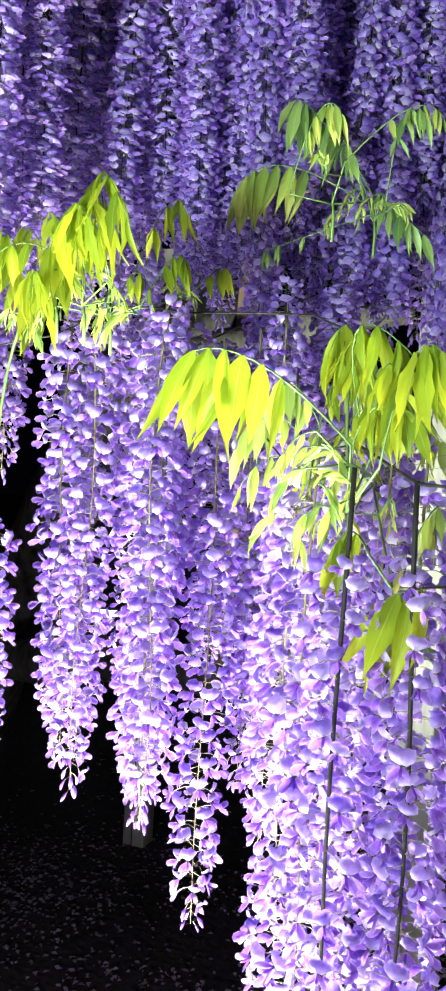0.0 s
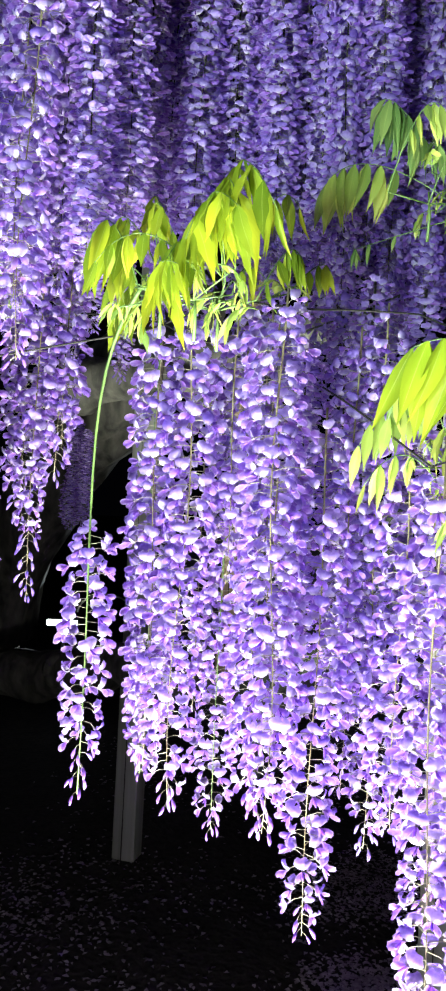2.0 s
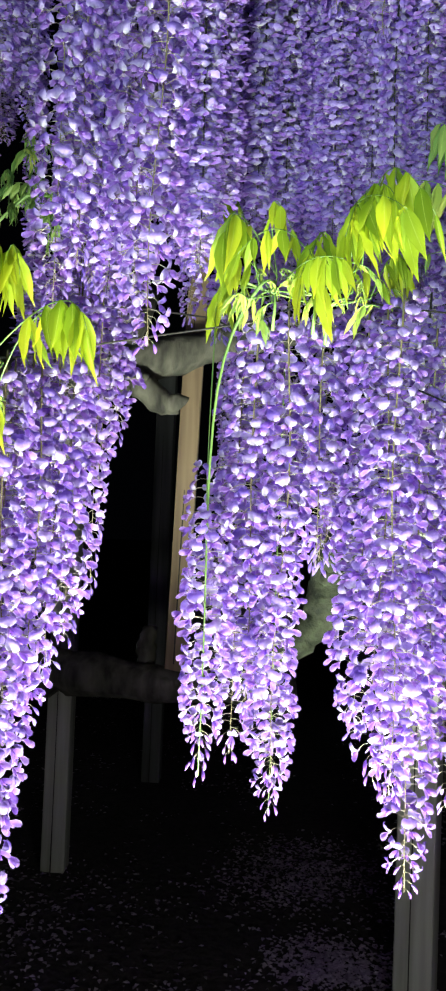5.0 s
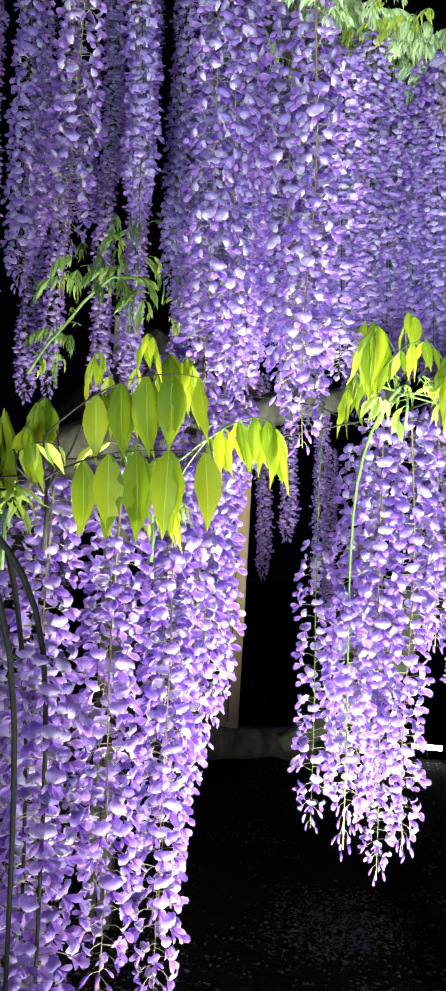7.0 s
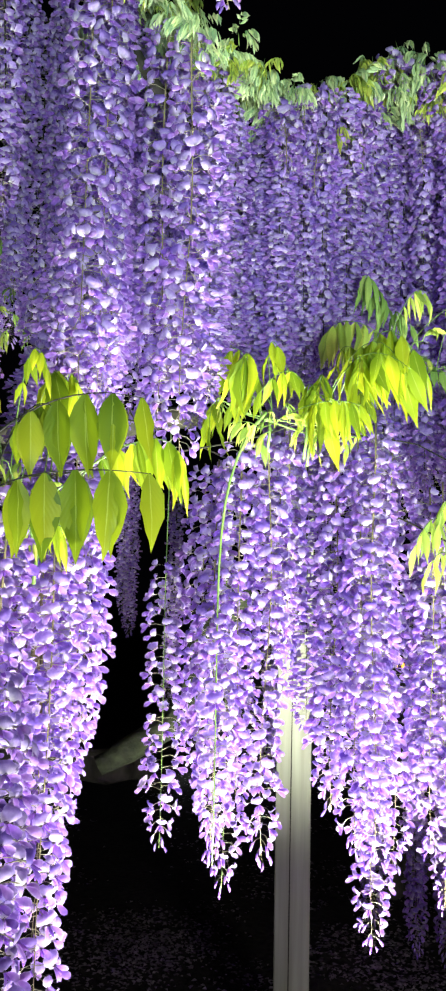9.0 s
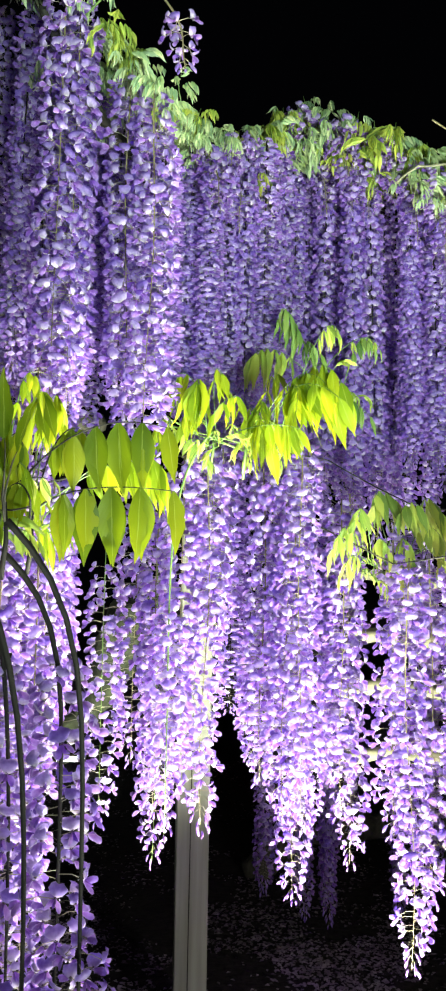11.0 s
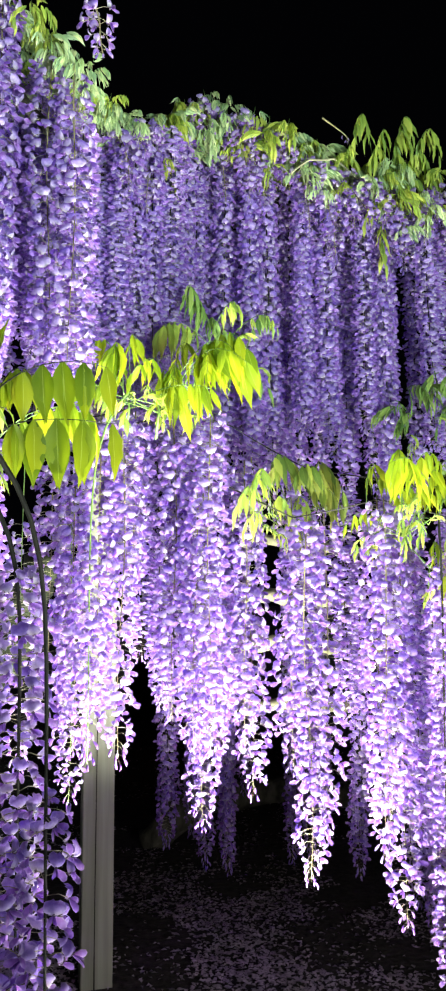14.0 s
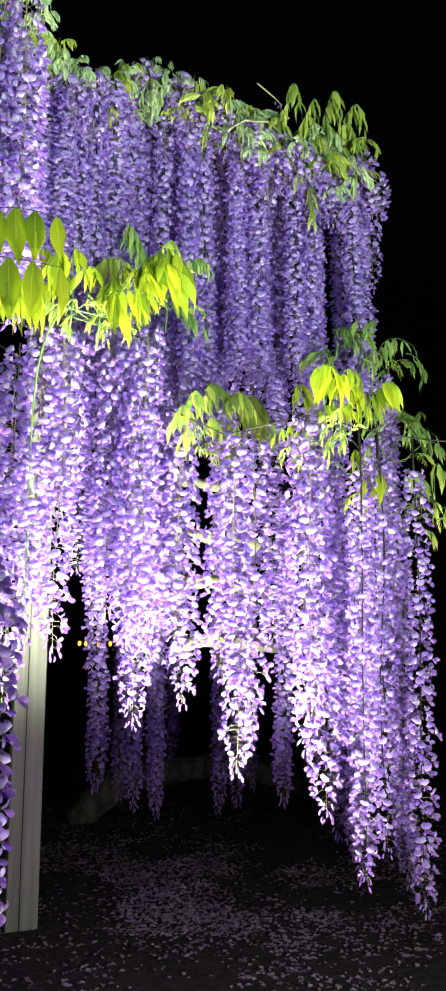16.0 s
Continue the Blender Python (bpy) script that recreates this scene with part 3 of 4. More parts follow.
# ---- posts, trunks ----
def timber(name, x, y, turn, wide, low, high, mat, label, lean=(0, 0)):
    bm = bmesh.new()
    bmesh.ops.create_cube(bm, size=1)
    bmesh.ops.scale(bm, vec=(wide, wide, high - low), verts=bm.verts)
    bmesh.ops.subdivide_edges(bm, edges=[e for e in bm.edges if abs((e.verts[0].co - e.verts[1].co).z) > 0.1], cuts=14, use_grid_fill=True)
    bmesh.ops.bevel(bm, geom=[e for e in bm.edges if abs(e.verts[0].co.x) > wide * 0.49 and abs(e.verts[0].co.y) > wide * 0.49 and abs(e.verts[1].co.x) > wide * 0.49 and abs(e.verts[1].co.y) > wide * 0.49 and abs((e.verts[0].co - e.verts[1].co).z) > 0.01], offset=wide * 0.035, segments=1, affect="EDGES")
    for v in bm.verts:
        h = v.co.z + (high - low) / 2
        v.co += Vector((noise.noise((x, y, h * 1.7)), noise.noise((x + 5, y, h * 1.7)), 0)) * 0.003
        v.co.x += lean[0] * h
        v.co.y += lean[1] * h
    thing = tagged(new(name), label, "post", "timber posts")
    thing.matrix_world = pose(x, y, low, 0, 0, turn)
    bmesh.ops.translate(bm, vec=(0, 0, (high - low) / 2), verts=bm.verts)
    part("beam", bm, mat, thing, "", False)
    # a drying crack down two faces
    rng = random.Random(int(x * 100))
    for face in (0, 1):
        strip, n = [], 24
        for i in range(n + 1):
            h = (high - low) * (0.02 + 0.9 * i / n)
            c = wide * (-0.06 + 0.05 * noise.noise((h * 1.6, x + face, 1.0)))
            g = 0.0022 * (1.15 - 0.9 * i / n) * (0.6 + abs(noise.noise((h * 3, x, 4.0)))) + 0.0002
            dx = lean[0] * h
            dy = lean[1] * h
            if face == 0:
                strip += [(c - g + dx, -wide / 2 - 0.0012 + dy, h), (c + g + dx, -wide / 2 - 0.0012 + dy, h)]
            else:
                strip += [(-wide / 2 - 0.0012 + dx, c - g + dy, h), (-wide / 2 - 0.0012 + dx, c + g + dy, h)]
        child("crack", mesh_of("crack", strip, [(2 * i, 2 * i + 1, 2 * i + 3, 2 * i + 2) for i in range(n)], [DARK_VINE]), thing, None, "dark drying crack")
    return thing


timber("timber_post", 0.474, 2.565, -17, 0.106, -0.12, 2.30, POST_WOOD, "weathered grey square timber post with a long crack")
timber("timber_post", -0.807, 3.345, 4, 0.092, -0.12, 2.385, POST_WOOD, "weathered grey square timber post in the shade")
timber("timber_post", -0.310, 3.0, 6, 0.068, 0.83, 2.26, BROWN_WOOD, "brown squared prop under a gnarled branch", (0.02, 0))
timber("timber_post", -0.66, 4.52, 3, 0.095, -0.1, 2.3, SHADED_WOOD, "grey timber post far back, its shade put into the wood colour")


def limb(name, points, radii, label, seed, knots=4, group="gnarled limbs", mat=BARK):
    """A gnarled limb with knots, one mesh a part."""
    rng = random.Random(seed)
    pts = [Vector(p) for p in points]
    fine, rr = [], []
    for i in range(len(pts) - 1):
        for k in range(5):
            s = k / 5
            p = pts[i].lerp(pts[i + 1], s * s * (3 - 2 * s) * 0.5 + s * 0.5)
            r = radii[i] * (1 - s) + radii[i + 1] * s
            fine.append(p + Vector((rng.uniform(-1, 1), rng.uniform(-1, 1), rng.uniform(-1, 1))) * r * 0.18)
            rr.append(r * rng.uniform(0.86, 1.14))
    fine.append(pts[-1])
    rr.append(radii[-1])
    base = Vector(points[0])
    thing = tagged(new(name), label, "limb", group)
    thing.location = base
    v, f = tube([p - base for p in fine], rr, 12, 0.10, rng)
    child("bark", mesh_of("bark", v, f, [mat]), thing)
    for k in range(knots):
        i = rng.randrange(1, len(fine) - 1)
        side = Vector((rng.uniform(-1, 1), -0.8, rng.uniform(-0.5, 1))).normalized()
        p = fine[i] - base + side * rr[i] * 0.75
        v, f = tube([p - side * rr[i] * 0.4, p + side * rr[i] * 0.15, p + side * rr[i] * 0.4], [rr[i] * 0.6, rr[i] * 0.48, rr[i] * 0.25], 8, 0.12, rng)
        child("knot", mesh_of("knot", v, f, [mat]), thing)
    return thing


limb("gnarled_branch", [(-1.0, 3.05, 1.80), (-0.62, 2.95, 1.84), (-0.44, 2.9, 1.88), (-0.15, 2.95, 1.96), (0.25, 3.1, 2.05)], [0.09, 0.075, 0.07, 0.055, 0.04], "thick mossy gnarled wisteria branch on a prop", 3, 4)
limb("branch_stub", [(-0.62, 2.86, 1.84), (-0.45, 2.84, 1.80), (-0.36, 2.83, 1.73), (-0.30, 2.83, 1.725)], [0.045, 0.042, 0.04, 0.034], "short sawn-off gnarled branch stub", 5, 1)
limb("low_trunk", [(-1.9, 3.35, 0.64), (-1.2, 3.3, 0.67), (-0.75, 3.05, 0.80), (-0.3, 2.98, 0.79), (0.1, 3.1, 0.76)], [0.10, 0.09, 0.075, 0.06, 0.05], "twisted low wisteria trunk lying level in the shade", 8, 6)
limb("trunk_stub", [(-0.42, 3.03, 0.81), (-0.42, 3.04, 0.90), (-0.415, 3.05, 0.965)], [0.036, 0.034, 0.026], "short knobbly stub on the low wisteria trunk", 9, 2)
limb("mossy_limb", [(0.30, 2.68, 1.40), (0.24, 2.64, 1.27), (0.19, 2.62, 1.12), (0.13, 2.62, 1.0), (-0.12, 2.64, 0.86)], [0.06, 0.075, 0.07, 0.045, 0.03], "mossy grey-green bent limb, coloured darker for the shade", 11, 2, mat=SHADED_MOSS)
limb("old_trunk", [(-2.3, 3.95, -0.05), (-1.85, 3.75, 0.75), (-1.35, 3.55, 1.45), (-1.02, 3.45, 1.80), (-0.6, 3.35, 2.3)], [0.24, 0.2, 0.17, 0.19, 0.13], "massive dark old wisteria trunk", 13, 5)
limb("far_trunk", [(1.3, 3.9, -0.03), (1.5, 3.75, 0.22), (1.9, 3.55, 0.27), (2.3, 3.55, 0.2), (2.7, 3.6, 0.05)], [0.09, 0.07, 0.06, 0.06, 0.05], "low bowed wisteria trunk dim in the shade", 17, 2)
for k, (x, z, r) in enumerate(((0.85, 1.46, 0.018), (0.86, 1.28, 0.022), (0.90, 1.13, 0.022), (0.92, 0.94, 0.02))):
    limb("pale_branch", [(x - 0.16, 2.06, z - 0.02), (x - 0.06, 2.02, z), (x + 0.15, 2.0, z - 0.02), (x + 0.5, 2.1, z - 0.04)], [r, r, r * 0.9, r * 0.7], "pale lit branch behind the flower curtain", 20 + k, 1, "pale branches", PALE_WOOD)


# thin canes that carry the lower tier
def cane(points, radius, label, mat=DARK_VINE):
    pts = [Vector(p) for p in points]
    fine = [pts[i].lerp(pts[i + 1], k / 4) + Vector((0, 0, 0.012 * noise.noise((i + k / 4, pts[0].y, 3.0)))) for i in range(len(pts) - 1) for k in range(4)] + [pts[-1]]
    thing = tagged(new("vine_cane"), label, "vine", "vine canes")
    thing.location = pts[0]
    child("cane", tube_mesh("cane", [p - pts[0] for p in fine], [radius] * len(fine), mat, 6, 0.1), thing)
    return thing


cane([(-0.95, 1.35, 1.60), (-0.50, 1.24, 1.56), (-0.30, 1.33, 1.58), (0.02, 1.52, 1.68), (0.14, 1.50, 1.72), (0.30, 1.50, 1.70), (0.45, 1.62, 1.72), (0.70, 1.62, 1.62), (1.0, 1.55, 1.60), (1.5, 1.75, 1.45)], 0.0017, "thin bark-covered wisteria cane behind the flowers")
cane([(0.30, 1.62, 1.60), (0.50, 1.42, 1.47), (0.62, 1.25, 1.50), (0.74, 1.12, 1.45), (0.95, 1.05, 1.44)], 0.0017, "thin bark-covered wisteria cane carrying racemes")
cane([(-0.9, 0.95, 1.52), (-0.55, 0.80, 1.50), (-0.43, 0.76, 1.475)], 0.0045, "thin dark wisteria cane with young leaves")
cane([(-0.4, 1.85, 1.80), (-0.06, 1.76, 1.75), (0.1, 1.78, 1.68), (0.40, 1.74, 1.78)], 0.0018, "thin bark-covered wisteria cane in the shade")


cane([(-0.84, 2.2, 1.90), (-0.79, 2.2, 1.98), (-0.70, 2.2, 2.10), (-0.62, 2.2, 2.17), (-0.52, 2.2, 2.17)], 0.0042, "arched green shoot with small leaves in the shade", GREEN_STALK)


# ---- lamps at the back ----
def tube_lamp(x, y, z, turn, long):
    thing = tagged(new("floodlight_bar"), "white glowing floodlight bar with a dark housing", "lamp", "lamps")
    thing.matrix_world = pose(x, y, z, 0, 0, turn)
    bm = bmesh.new()
    bmesh.ops.create_cube(bm, size=1)
    bmesh.ops.scale(bm, vec=(long + 0.02, 0.05, 0.05), verts=bm.verts)
    bmesh.ops.bevel(bm, geom=bm.edges[:], offset=0.008, segments=2, affect="EDGES")
    bmesh.ops.translate(bm, vec=(0, 0.03, 0), verts=bm.verts)
    part("housing", bm, BLACK_METAL, thing)
    bm = bmesh.new()
    bmesh.ops.create_cube(bm, size=1)
    bmesh.ops.scale(bm, vec=(long, 0.012, 0.036), verts=bm.verts)
    part("glowing_face", bm, WHITE_LAMP, thing)
    bm = bmesh.new()
    bmesh.ops.create_cube(bm, size=1)
    bmesh.ops.scale(bm, vec=(0.02, 0.02, z), verts=bm.verts)
    bmesh.ops.translate(bm, vec=(0, 0.05, -z / 2), verts=bm.verts)
    part("stake", bm, BLACK_METAL, thing)
    return thing


def lamp_glow(place, target, watts):
    """The light that a floodlight bar gives off."""
    flood(place, target, watts, 75, 0.08, (0.95, 0.98, 1.0))


lamp_glow((-2.08, 4.93, 0.60), (-1.3, 3.4, 1.5), 60)
lamp_a = tube_lamp(-2.10, 5.0, 0.60, 18, 0.19)
child("cable", tube_mesh("cable", [(0.09 + 0.18 * (1 - math.cos(a)), 0.03, 0.07 + 0.12 * math.sin(a)) for a in np.linspace(0, math.pi, 13)], [0.006] * 13, POST_WOOD, 6), lamp_a, None, "pale looped cable")
tube_lamp(0.95, 6.5, 0.09, -12, 0.22)

# far string of amber bulbs
chain = tagged(new("string_light"), "row of small amber bulbs on a dark wire", "lamp", "lamps")
chain.location = (2.36, 6.0, 0.88)
child("wire", tube_mesh("wire", [(0.05 * i, 0, 0.0) for i in range(-3, 9)], [0.003] * 12, BLACK_METAL, 5), chain)
BULB = mesh_of("bulb", *tube([(0, 0, -0.005), (0, 0, -0.02), (0, 0, -0.035), (0, 0, -0.045)], [0.006, 0.013, 0.012, 0.003], 8), [AMBER_LAMP])
for i in range(6):
    child("bulb", BULB, chain, pose(-0.06 + 0.055 * i, 0, -0.004 * (i % 2), 0, 0, 40 * i))


# ---- upper tier of racemes ----
def bend(points, s):
    """A place on a bent line, s from 0 to 1 by length."""
    pts = [Vector(p) for p in points]
    lens = [(b - a).length for a, b in zip(pts, pts[1:])]
    want = s * sum(lens)
    for a, b, n in zip(pts, pts[1:], lens):
        if want <= n:
            return a.lerp(b, want / n)
        want -= n
    return pts[-1]


UPPER = "violet-blue wisteria raceme in the upper curtain"
rng = random.Random(21)
# left bay, nearest the path: x, y, top, tip
LEFT = [(-1.10, 1.62, 2.85), (-0.55, 1.46, 2.82), (-0.30, 1.39, 2.68), (-0.22, 1.38, 2.54), (-0.14, 1.37, 2.41), (-0.06, 1.36, 2.33), (-0.035, 1.36, 2.26)]
for x, y, top, tip in ((-0.90, 1.58, 2.86, 2.02), (-0.78, 1.56, 2.86, 2.08), (-0.67, 1.54, 2.85, 1.93), (-0.424, 1.475, 2.80, 2.06), (-0.22, 1.52, 2.60, 1.72), (-0.20, 1.62, 2.66, 1.78), (-0.205, 1.45, 2.54, 1.72), (-0.09, 1.58, 2.46, 1.80), (-0.045, 1.42, 2.30, 1.74), (-0.07, 1.52, 2.40, 1.78), (-0.29, 1.62, 2.72, 1.85), (-0.02, 1.52, 2.36, 1.86)):
    far_raceme(x, y, top, tip, UPPER, "upper racemes", rng)
for x, y, top, tip in ((-0.532, 1.436, 2.84, 1.96), (-0.268, 1.388, 2.66, 1.665), (-0.235, 1.40, 2.58, 1.74), (-0.135, 1.372, 2.42, 1.69)):
    raceme(x, y, top, tip, label=UPPER, group="upper racemes", sway=0.02)
# recess in the middle and the bay that comes forward again
RIGHT = [(-0.27, 1.72, 2.70), (-0.09, 1.68, 2.59), (0.02, 1.69, 2.53), (0.15, 1.77, 2.46), (0.33, 1.94, 2.57), (0.53, 2.03, 2.75), (0.72, 1.86, 2.65), (0.82, 1.74, 2.55), (0.95, 1.69, 2.50), (1.08, 1.60, 2.48), (1.20, 1.62, 2.42)]
for row, (count, back) in enumerate(((27, 0.0), (26, 0.12), (26, 0.27))):
    for i in range(count):
        s = (i + rng.uniform(-0.25, 0.25) + 0.5) / count
        p = bend(RIGHT, s)
        tip = (1.92 if p.x < 0.55 else 1.66) + rng.uniform(-0.10, 0.10) - back * 0.3
        far_raceme(p.x + rng.uniform(-0.02, 0.02), p.y + back + rng.uniform(-0.05, 0.05), p.z + back * 0.3 + rng.uniform(-0.05, 0.05), tip, UPPER, "upper racemes", rng)

for x, y, top, tip in ((0.17, 1.72, 2.50, 1.86), (0.235, 1.77, 2.55, 1.83), (0.29, 1.76, 2.58, 1.68), (0.36, 1.86, 2.60, 1.84), (0.325, 1.81, 2.58, 1.88), (0.27, 1.83, 2.56, 1.78), (0.345, 1.77, 2.58, 1.93), (0.20, 1.80, 2.52, 1.80), (0.42, 1.90, 2.62, 1.78), (0.33, 2.00, 2.62, 1.66), (0.24, 1.92, 2.60, 1.62), (0.48, 1.93, 2.62, 1.74)):
    far_raceme(x, y, top, tip, UPPER, "upper racemes", rng)

# second row of the lower tier, in the shade behind the front
BEHIND = "violet wisteria raceme half shaded behind the front row"
for x, y, top, tip in ((0.36, 1.72, 1.80, 1.05), (0.44, 1.78, 1.80, 1.15), (0.30, 1.76, 1.75, 1.0), (0.52, 1.74, 1.62, 1.0), (0.24, 1.72, 1.70, 1.12), (0.70, 1.66, 1.55, 1.25), (0.80, 1.60, 1.58, 0.95), (0.87, 1.48, 1.55, 1.30), (0.97, 1.62, 1.6, 1.25), (-0.36, 1.55, 1.8, 1.3), (0.82, 1.36, 1.5, 0.7), (0.90, 1.30, 1.48, 0.66), (0.98, 1.40, 1.5, 0.6)):
    far_raceme(x, y, top, tip, BEHIND, "second row racemes", rng)

raceme(-0.255, 1.642, 2.0, 1.21, width=1.12, density=230, young=0.34, label=BEHIND, group="second row racemes")

for x, y, top, tip in ((-0.30, 1.67, 2.1, 1.36), (-0.335, 1.73, 2.1, 1.42), (-0.235, 1.71, 2.0, 1.50), (-0.28, 1.76, 2.1, 1.44)):
    raceme(x, y, top, tip, label=BEHIND, group="second row racemes")

# dim racemes deep under the trellis
DIM = "dim purple wisteria raceme deep in the shade"
for x, y, top, tip in ((1.116, 1.60, 1.30, 0.32), (1.24, 1.72, 1.35, 0.22), (1.36, 1.66, 1.35, 0.2), (1.05, 1.85, 1.4, 0.44), (1.30, 1.9, 1.4, 0.3), (1.5, 1.8, 1.4, 0.2), (1.42, 1.74, 1.86, 0.9), (1.48, 1.8, 1.84, 0.8), (0.80, 2.42, 1.5, 0.36), (0.90, 2.40, 1.5, 0.33), (0.70, 2.5, 1.5, 0.42), (0.98, 2.55, 1.5, 0.34), (1.20, 2.45, 1.5, 0.30), (1.32, 2.5, 1.5, 0.30), (1.45, 2.6, 1.5, 0.34), (1.18, 3.2, 1.6, 0.22), (1.4, 3.1, 1.6, 0.4), (1.65, 2.9, 1.6, 0.4), (1.8, 2.6, 1.5, 0.35), (0.55, 3.1, 1.7, 0.7), (0.20, 3.3, 1.8, 0.95), (0.05, 3.6, 1.9, 1.2), (-1.0, 3.1, 1.7, 1.28), (-0.92, 3.05, 1.65, 1.30), (-0.62, 2.5, 2.7, 1.9), (-0.74, 2.6, 2.7, 1.85), (-0.86, 2.5, 2.7, 1.9), (-0.50, 2.7, 2.7, 1.95), (-0.98, 2.6, 2.7, 1.9), (-0.68, 2.8, 2.6, 1.8), (-1.1, 2.5, 2.7, 1.9), (-0.12, 3.2, 2.2, 1.5), (-0.24, 3.5, 2.2, 1.35), (0.0, 3.4, 2.1, 1.3)):
    far_raceme(x, y, top, tip, DIM, "dim racemes", rng)

for x, y, tip in ((-0.52, 1.95, 2.28), (-0.60, 2.0, 2.34), (-0.68, 1.9, 2.24), (-0.80, 2.05, 2.20), (-0.90, 1.95, 2.12), (-1.0, 2.1, 2.2), (-0.47, 1.78, 2.16), (-0.40, 1.86, 2.02), (-0.74, 2.3, 2.36), (-0.86, 2.3, 2.32), (-0.36, 2.05, 1.95), (-0.44, 2.3, 2.05), (-0.32, 1.9, 1.9)):
    far_raceme(x, y, 2.84, tip, UPPER, "upper racemes", rng)

# old wood under the crown, from which the upper racemes hang
for line, seed in ((RIGHT, 51), (LEFT, 52)):
    limb("woody_vine", [(x, y + 0.16, z - 0.03) for x, y, z in line], [0.012] * len(line), "old woody wisteria stem hidden under the crown leaves", seed, 2, "woody vines")

# crown of leaves along the tops, with short young racemes and sprigs among them
for i in range(280):
    p = bend(RIGHT, 0.06 + 0.90 * (i + rng.uniform(0, 1)) / 280)
    rise = 0.04 * noise.noise((p.x * 5.0, 3.0, 1.0))
    slope = p.x < 0.28
    low = rng.random() < 0.14 and not slope
    size = rng.uniform(0.26, 0.46) if slope else rng.uniform(0.32, 0.62)
    spray(p.x + rng.uniform(-0.03, 0.03), p.y + (rng.uniform(-0.16, -0.06) if low else rng.uniform(-0.11, 0.14)), p.z + rise + (rng.uniform(-0.12, -0.03) if low else rng.uniform(0.0, 0.06) if slope else rng.uniform(0.005, 0.07)), size, rng, rng.random() < 0.30)
for i in range(14):
    p = bend(LEFT, 0.9 * (i + rng.uniform(0, 1)) / 14)
    spray(p.x + rng.uniform(-0.03, 0.02), p.y + rng.uniform(0.0, 0.25), p.z + rng.uniform(-0.08, 0.02), rng.uniform(0.4, 0.7), rng, rng.random() < 0.2)
for x, y, z, n in ((0.95, 1.57, 2.50, 0.45), (1.02, 1.56, 2.44, 0.45), (1.00, 1.55, 2.34, 0.4), (-0.15, 1.34, 2.42, 0.45), (-0.10, 1.33, 2.37, 0.4), (-0.19, 1.35, 2.49, 0.45), (-0.22, 1.36, 2.55, 0.45), (-0.06, 1.34, 2.33, 0.35), (-0.12, 1.38, 2.42, 0.4)):
    spray(x, y, z, n, rng, rng.random() < 0.5)
SHORT = "short young wisteria raceme among the leaves of the crown"
for i in range(34):
    p = bend(RIGHT, 0.26 + 0.71 * (i + rng.uniform(0, 1)) / 34)
    top = p.z + rng.uniform(-0.05, 0.07)
    raceme(p.x, p.y - rng.uniform(0.05, 0.16), top, top - rng.uniform(0.10, 0.30), (rng.uniform(-0.05, 0.05), 0.05), 0.05, 1.1, 300, label=SHORT, group="crown racemes", young=0.08)
cane([(-0.24, 1.40, 2.50), (-0.19, 1.37, 2.57), (-0.14, 1.345, 2.60), (-0.105, 1.336, 2.58)], 0.0024, "arching green shoot above the crown leaves", GREEN_STALK)
raceme(-0.035, 1.336, 2.58, 2.42, (-0.07, 0.0), 0.3, 1.1, 260, label=SHORT, group="crown racemes", young=0.08, thick=0.003)
for x, y, top, tip, lean in ((0.86, 1.62, 2.66, 2.60, -0.10), (1.14, 1.60, 2.60, 2.50, -0.08), (1.18, 1.60, 2.58, 2.40, -0.06)):
    raceme(x, y, top, tip, (lean, 0.0), 0.4, 0.8, 230, label=SHORT, group="crown racemes", young=0.3, thick=0.0026)

# ---- front racemes: the last column says whether every flower is a piece of its own ----
raceme(-0.011, 1.428, 1.72, 0.943, (0.075, -0.02), 0.66, stalk=GREEN_STALK, thick=0.0034, arc=9, density=380, label="violet wisteria raceme on a thick arching green stalk", sway=0.004, single=True)
for x, y, top, tip, single in ((0.10, 1.525, 1.72, 0.918, True), (0.02, 1.60, 1.66, 0.935, True), (0.284, 1.44, 1.72, 0.93, True), (0.262, 1.475, 1.70, 0.94, True), (0.325, 1.55, 1.56, 0.742, True), (0.40, 1.63, 1.74, 0.86, False), (0.505, 1.614, 1.64, 0.78, True), (0.522, 1.395, 1.48, 0.635, True), (0.585, 1.41, 1.48, 0.76, True), (0.713, 1.289, 1.52, 0.53, True)):
    raceme(x, y, top, tip, single=single)
for x, y, top, tip, single in ((0.668, 1.31, 1.52, 0.68, False), (0.61, 1.22, 1.50, 0.78, False), (0.03, 1.80, 1.68, 1.0, False), (0.165, 1.64, 1.74, 1.28, False), (0.175, 1.72, 1.74, 1.26, False)):
    raceme(x, y, top, tip, single=single)
for x, y, top, tip, single in ((0.68, 1.12, 1.46, 0.42, True), (0.74, 1.12, 1.45, 0.62, False), (0.84, 1.10, 1.45, 0.34, False), (0.80, 1.18, 1.45, 0.46, False)):
    raceme(x, y, top, tip, single=single, density=235, width=0.96, stalk=DARK_VINE, thick=0.0028, bare=0.08, label="violet wisteria raceme on a dark stalk")
for x, y, top, tip in ((0.16, 1.585, 1.72, 1.27), (0.235, 1.53, 1.72, 1.0), (0.05, 1.53, 1.70, 1.03), (0.36, 1.62, 1.70, 0.95), (0.45, 1.56, 1.62, 0.92), (0.55, 1.50, 1.55, 0.86), (-0.27, 1.36, 1.58, 1.02)):
    raceme(x, y, top, tip)
raceme(0.084, 1.788, 1.70, 0.78, width=1.15, stalk=GREEN_STALK, single=True)
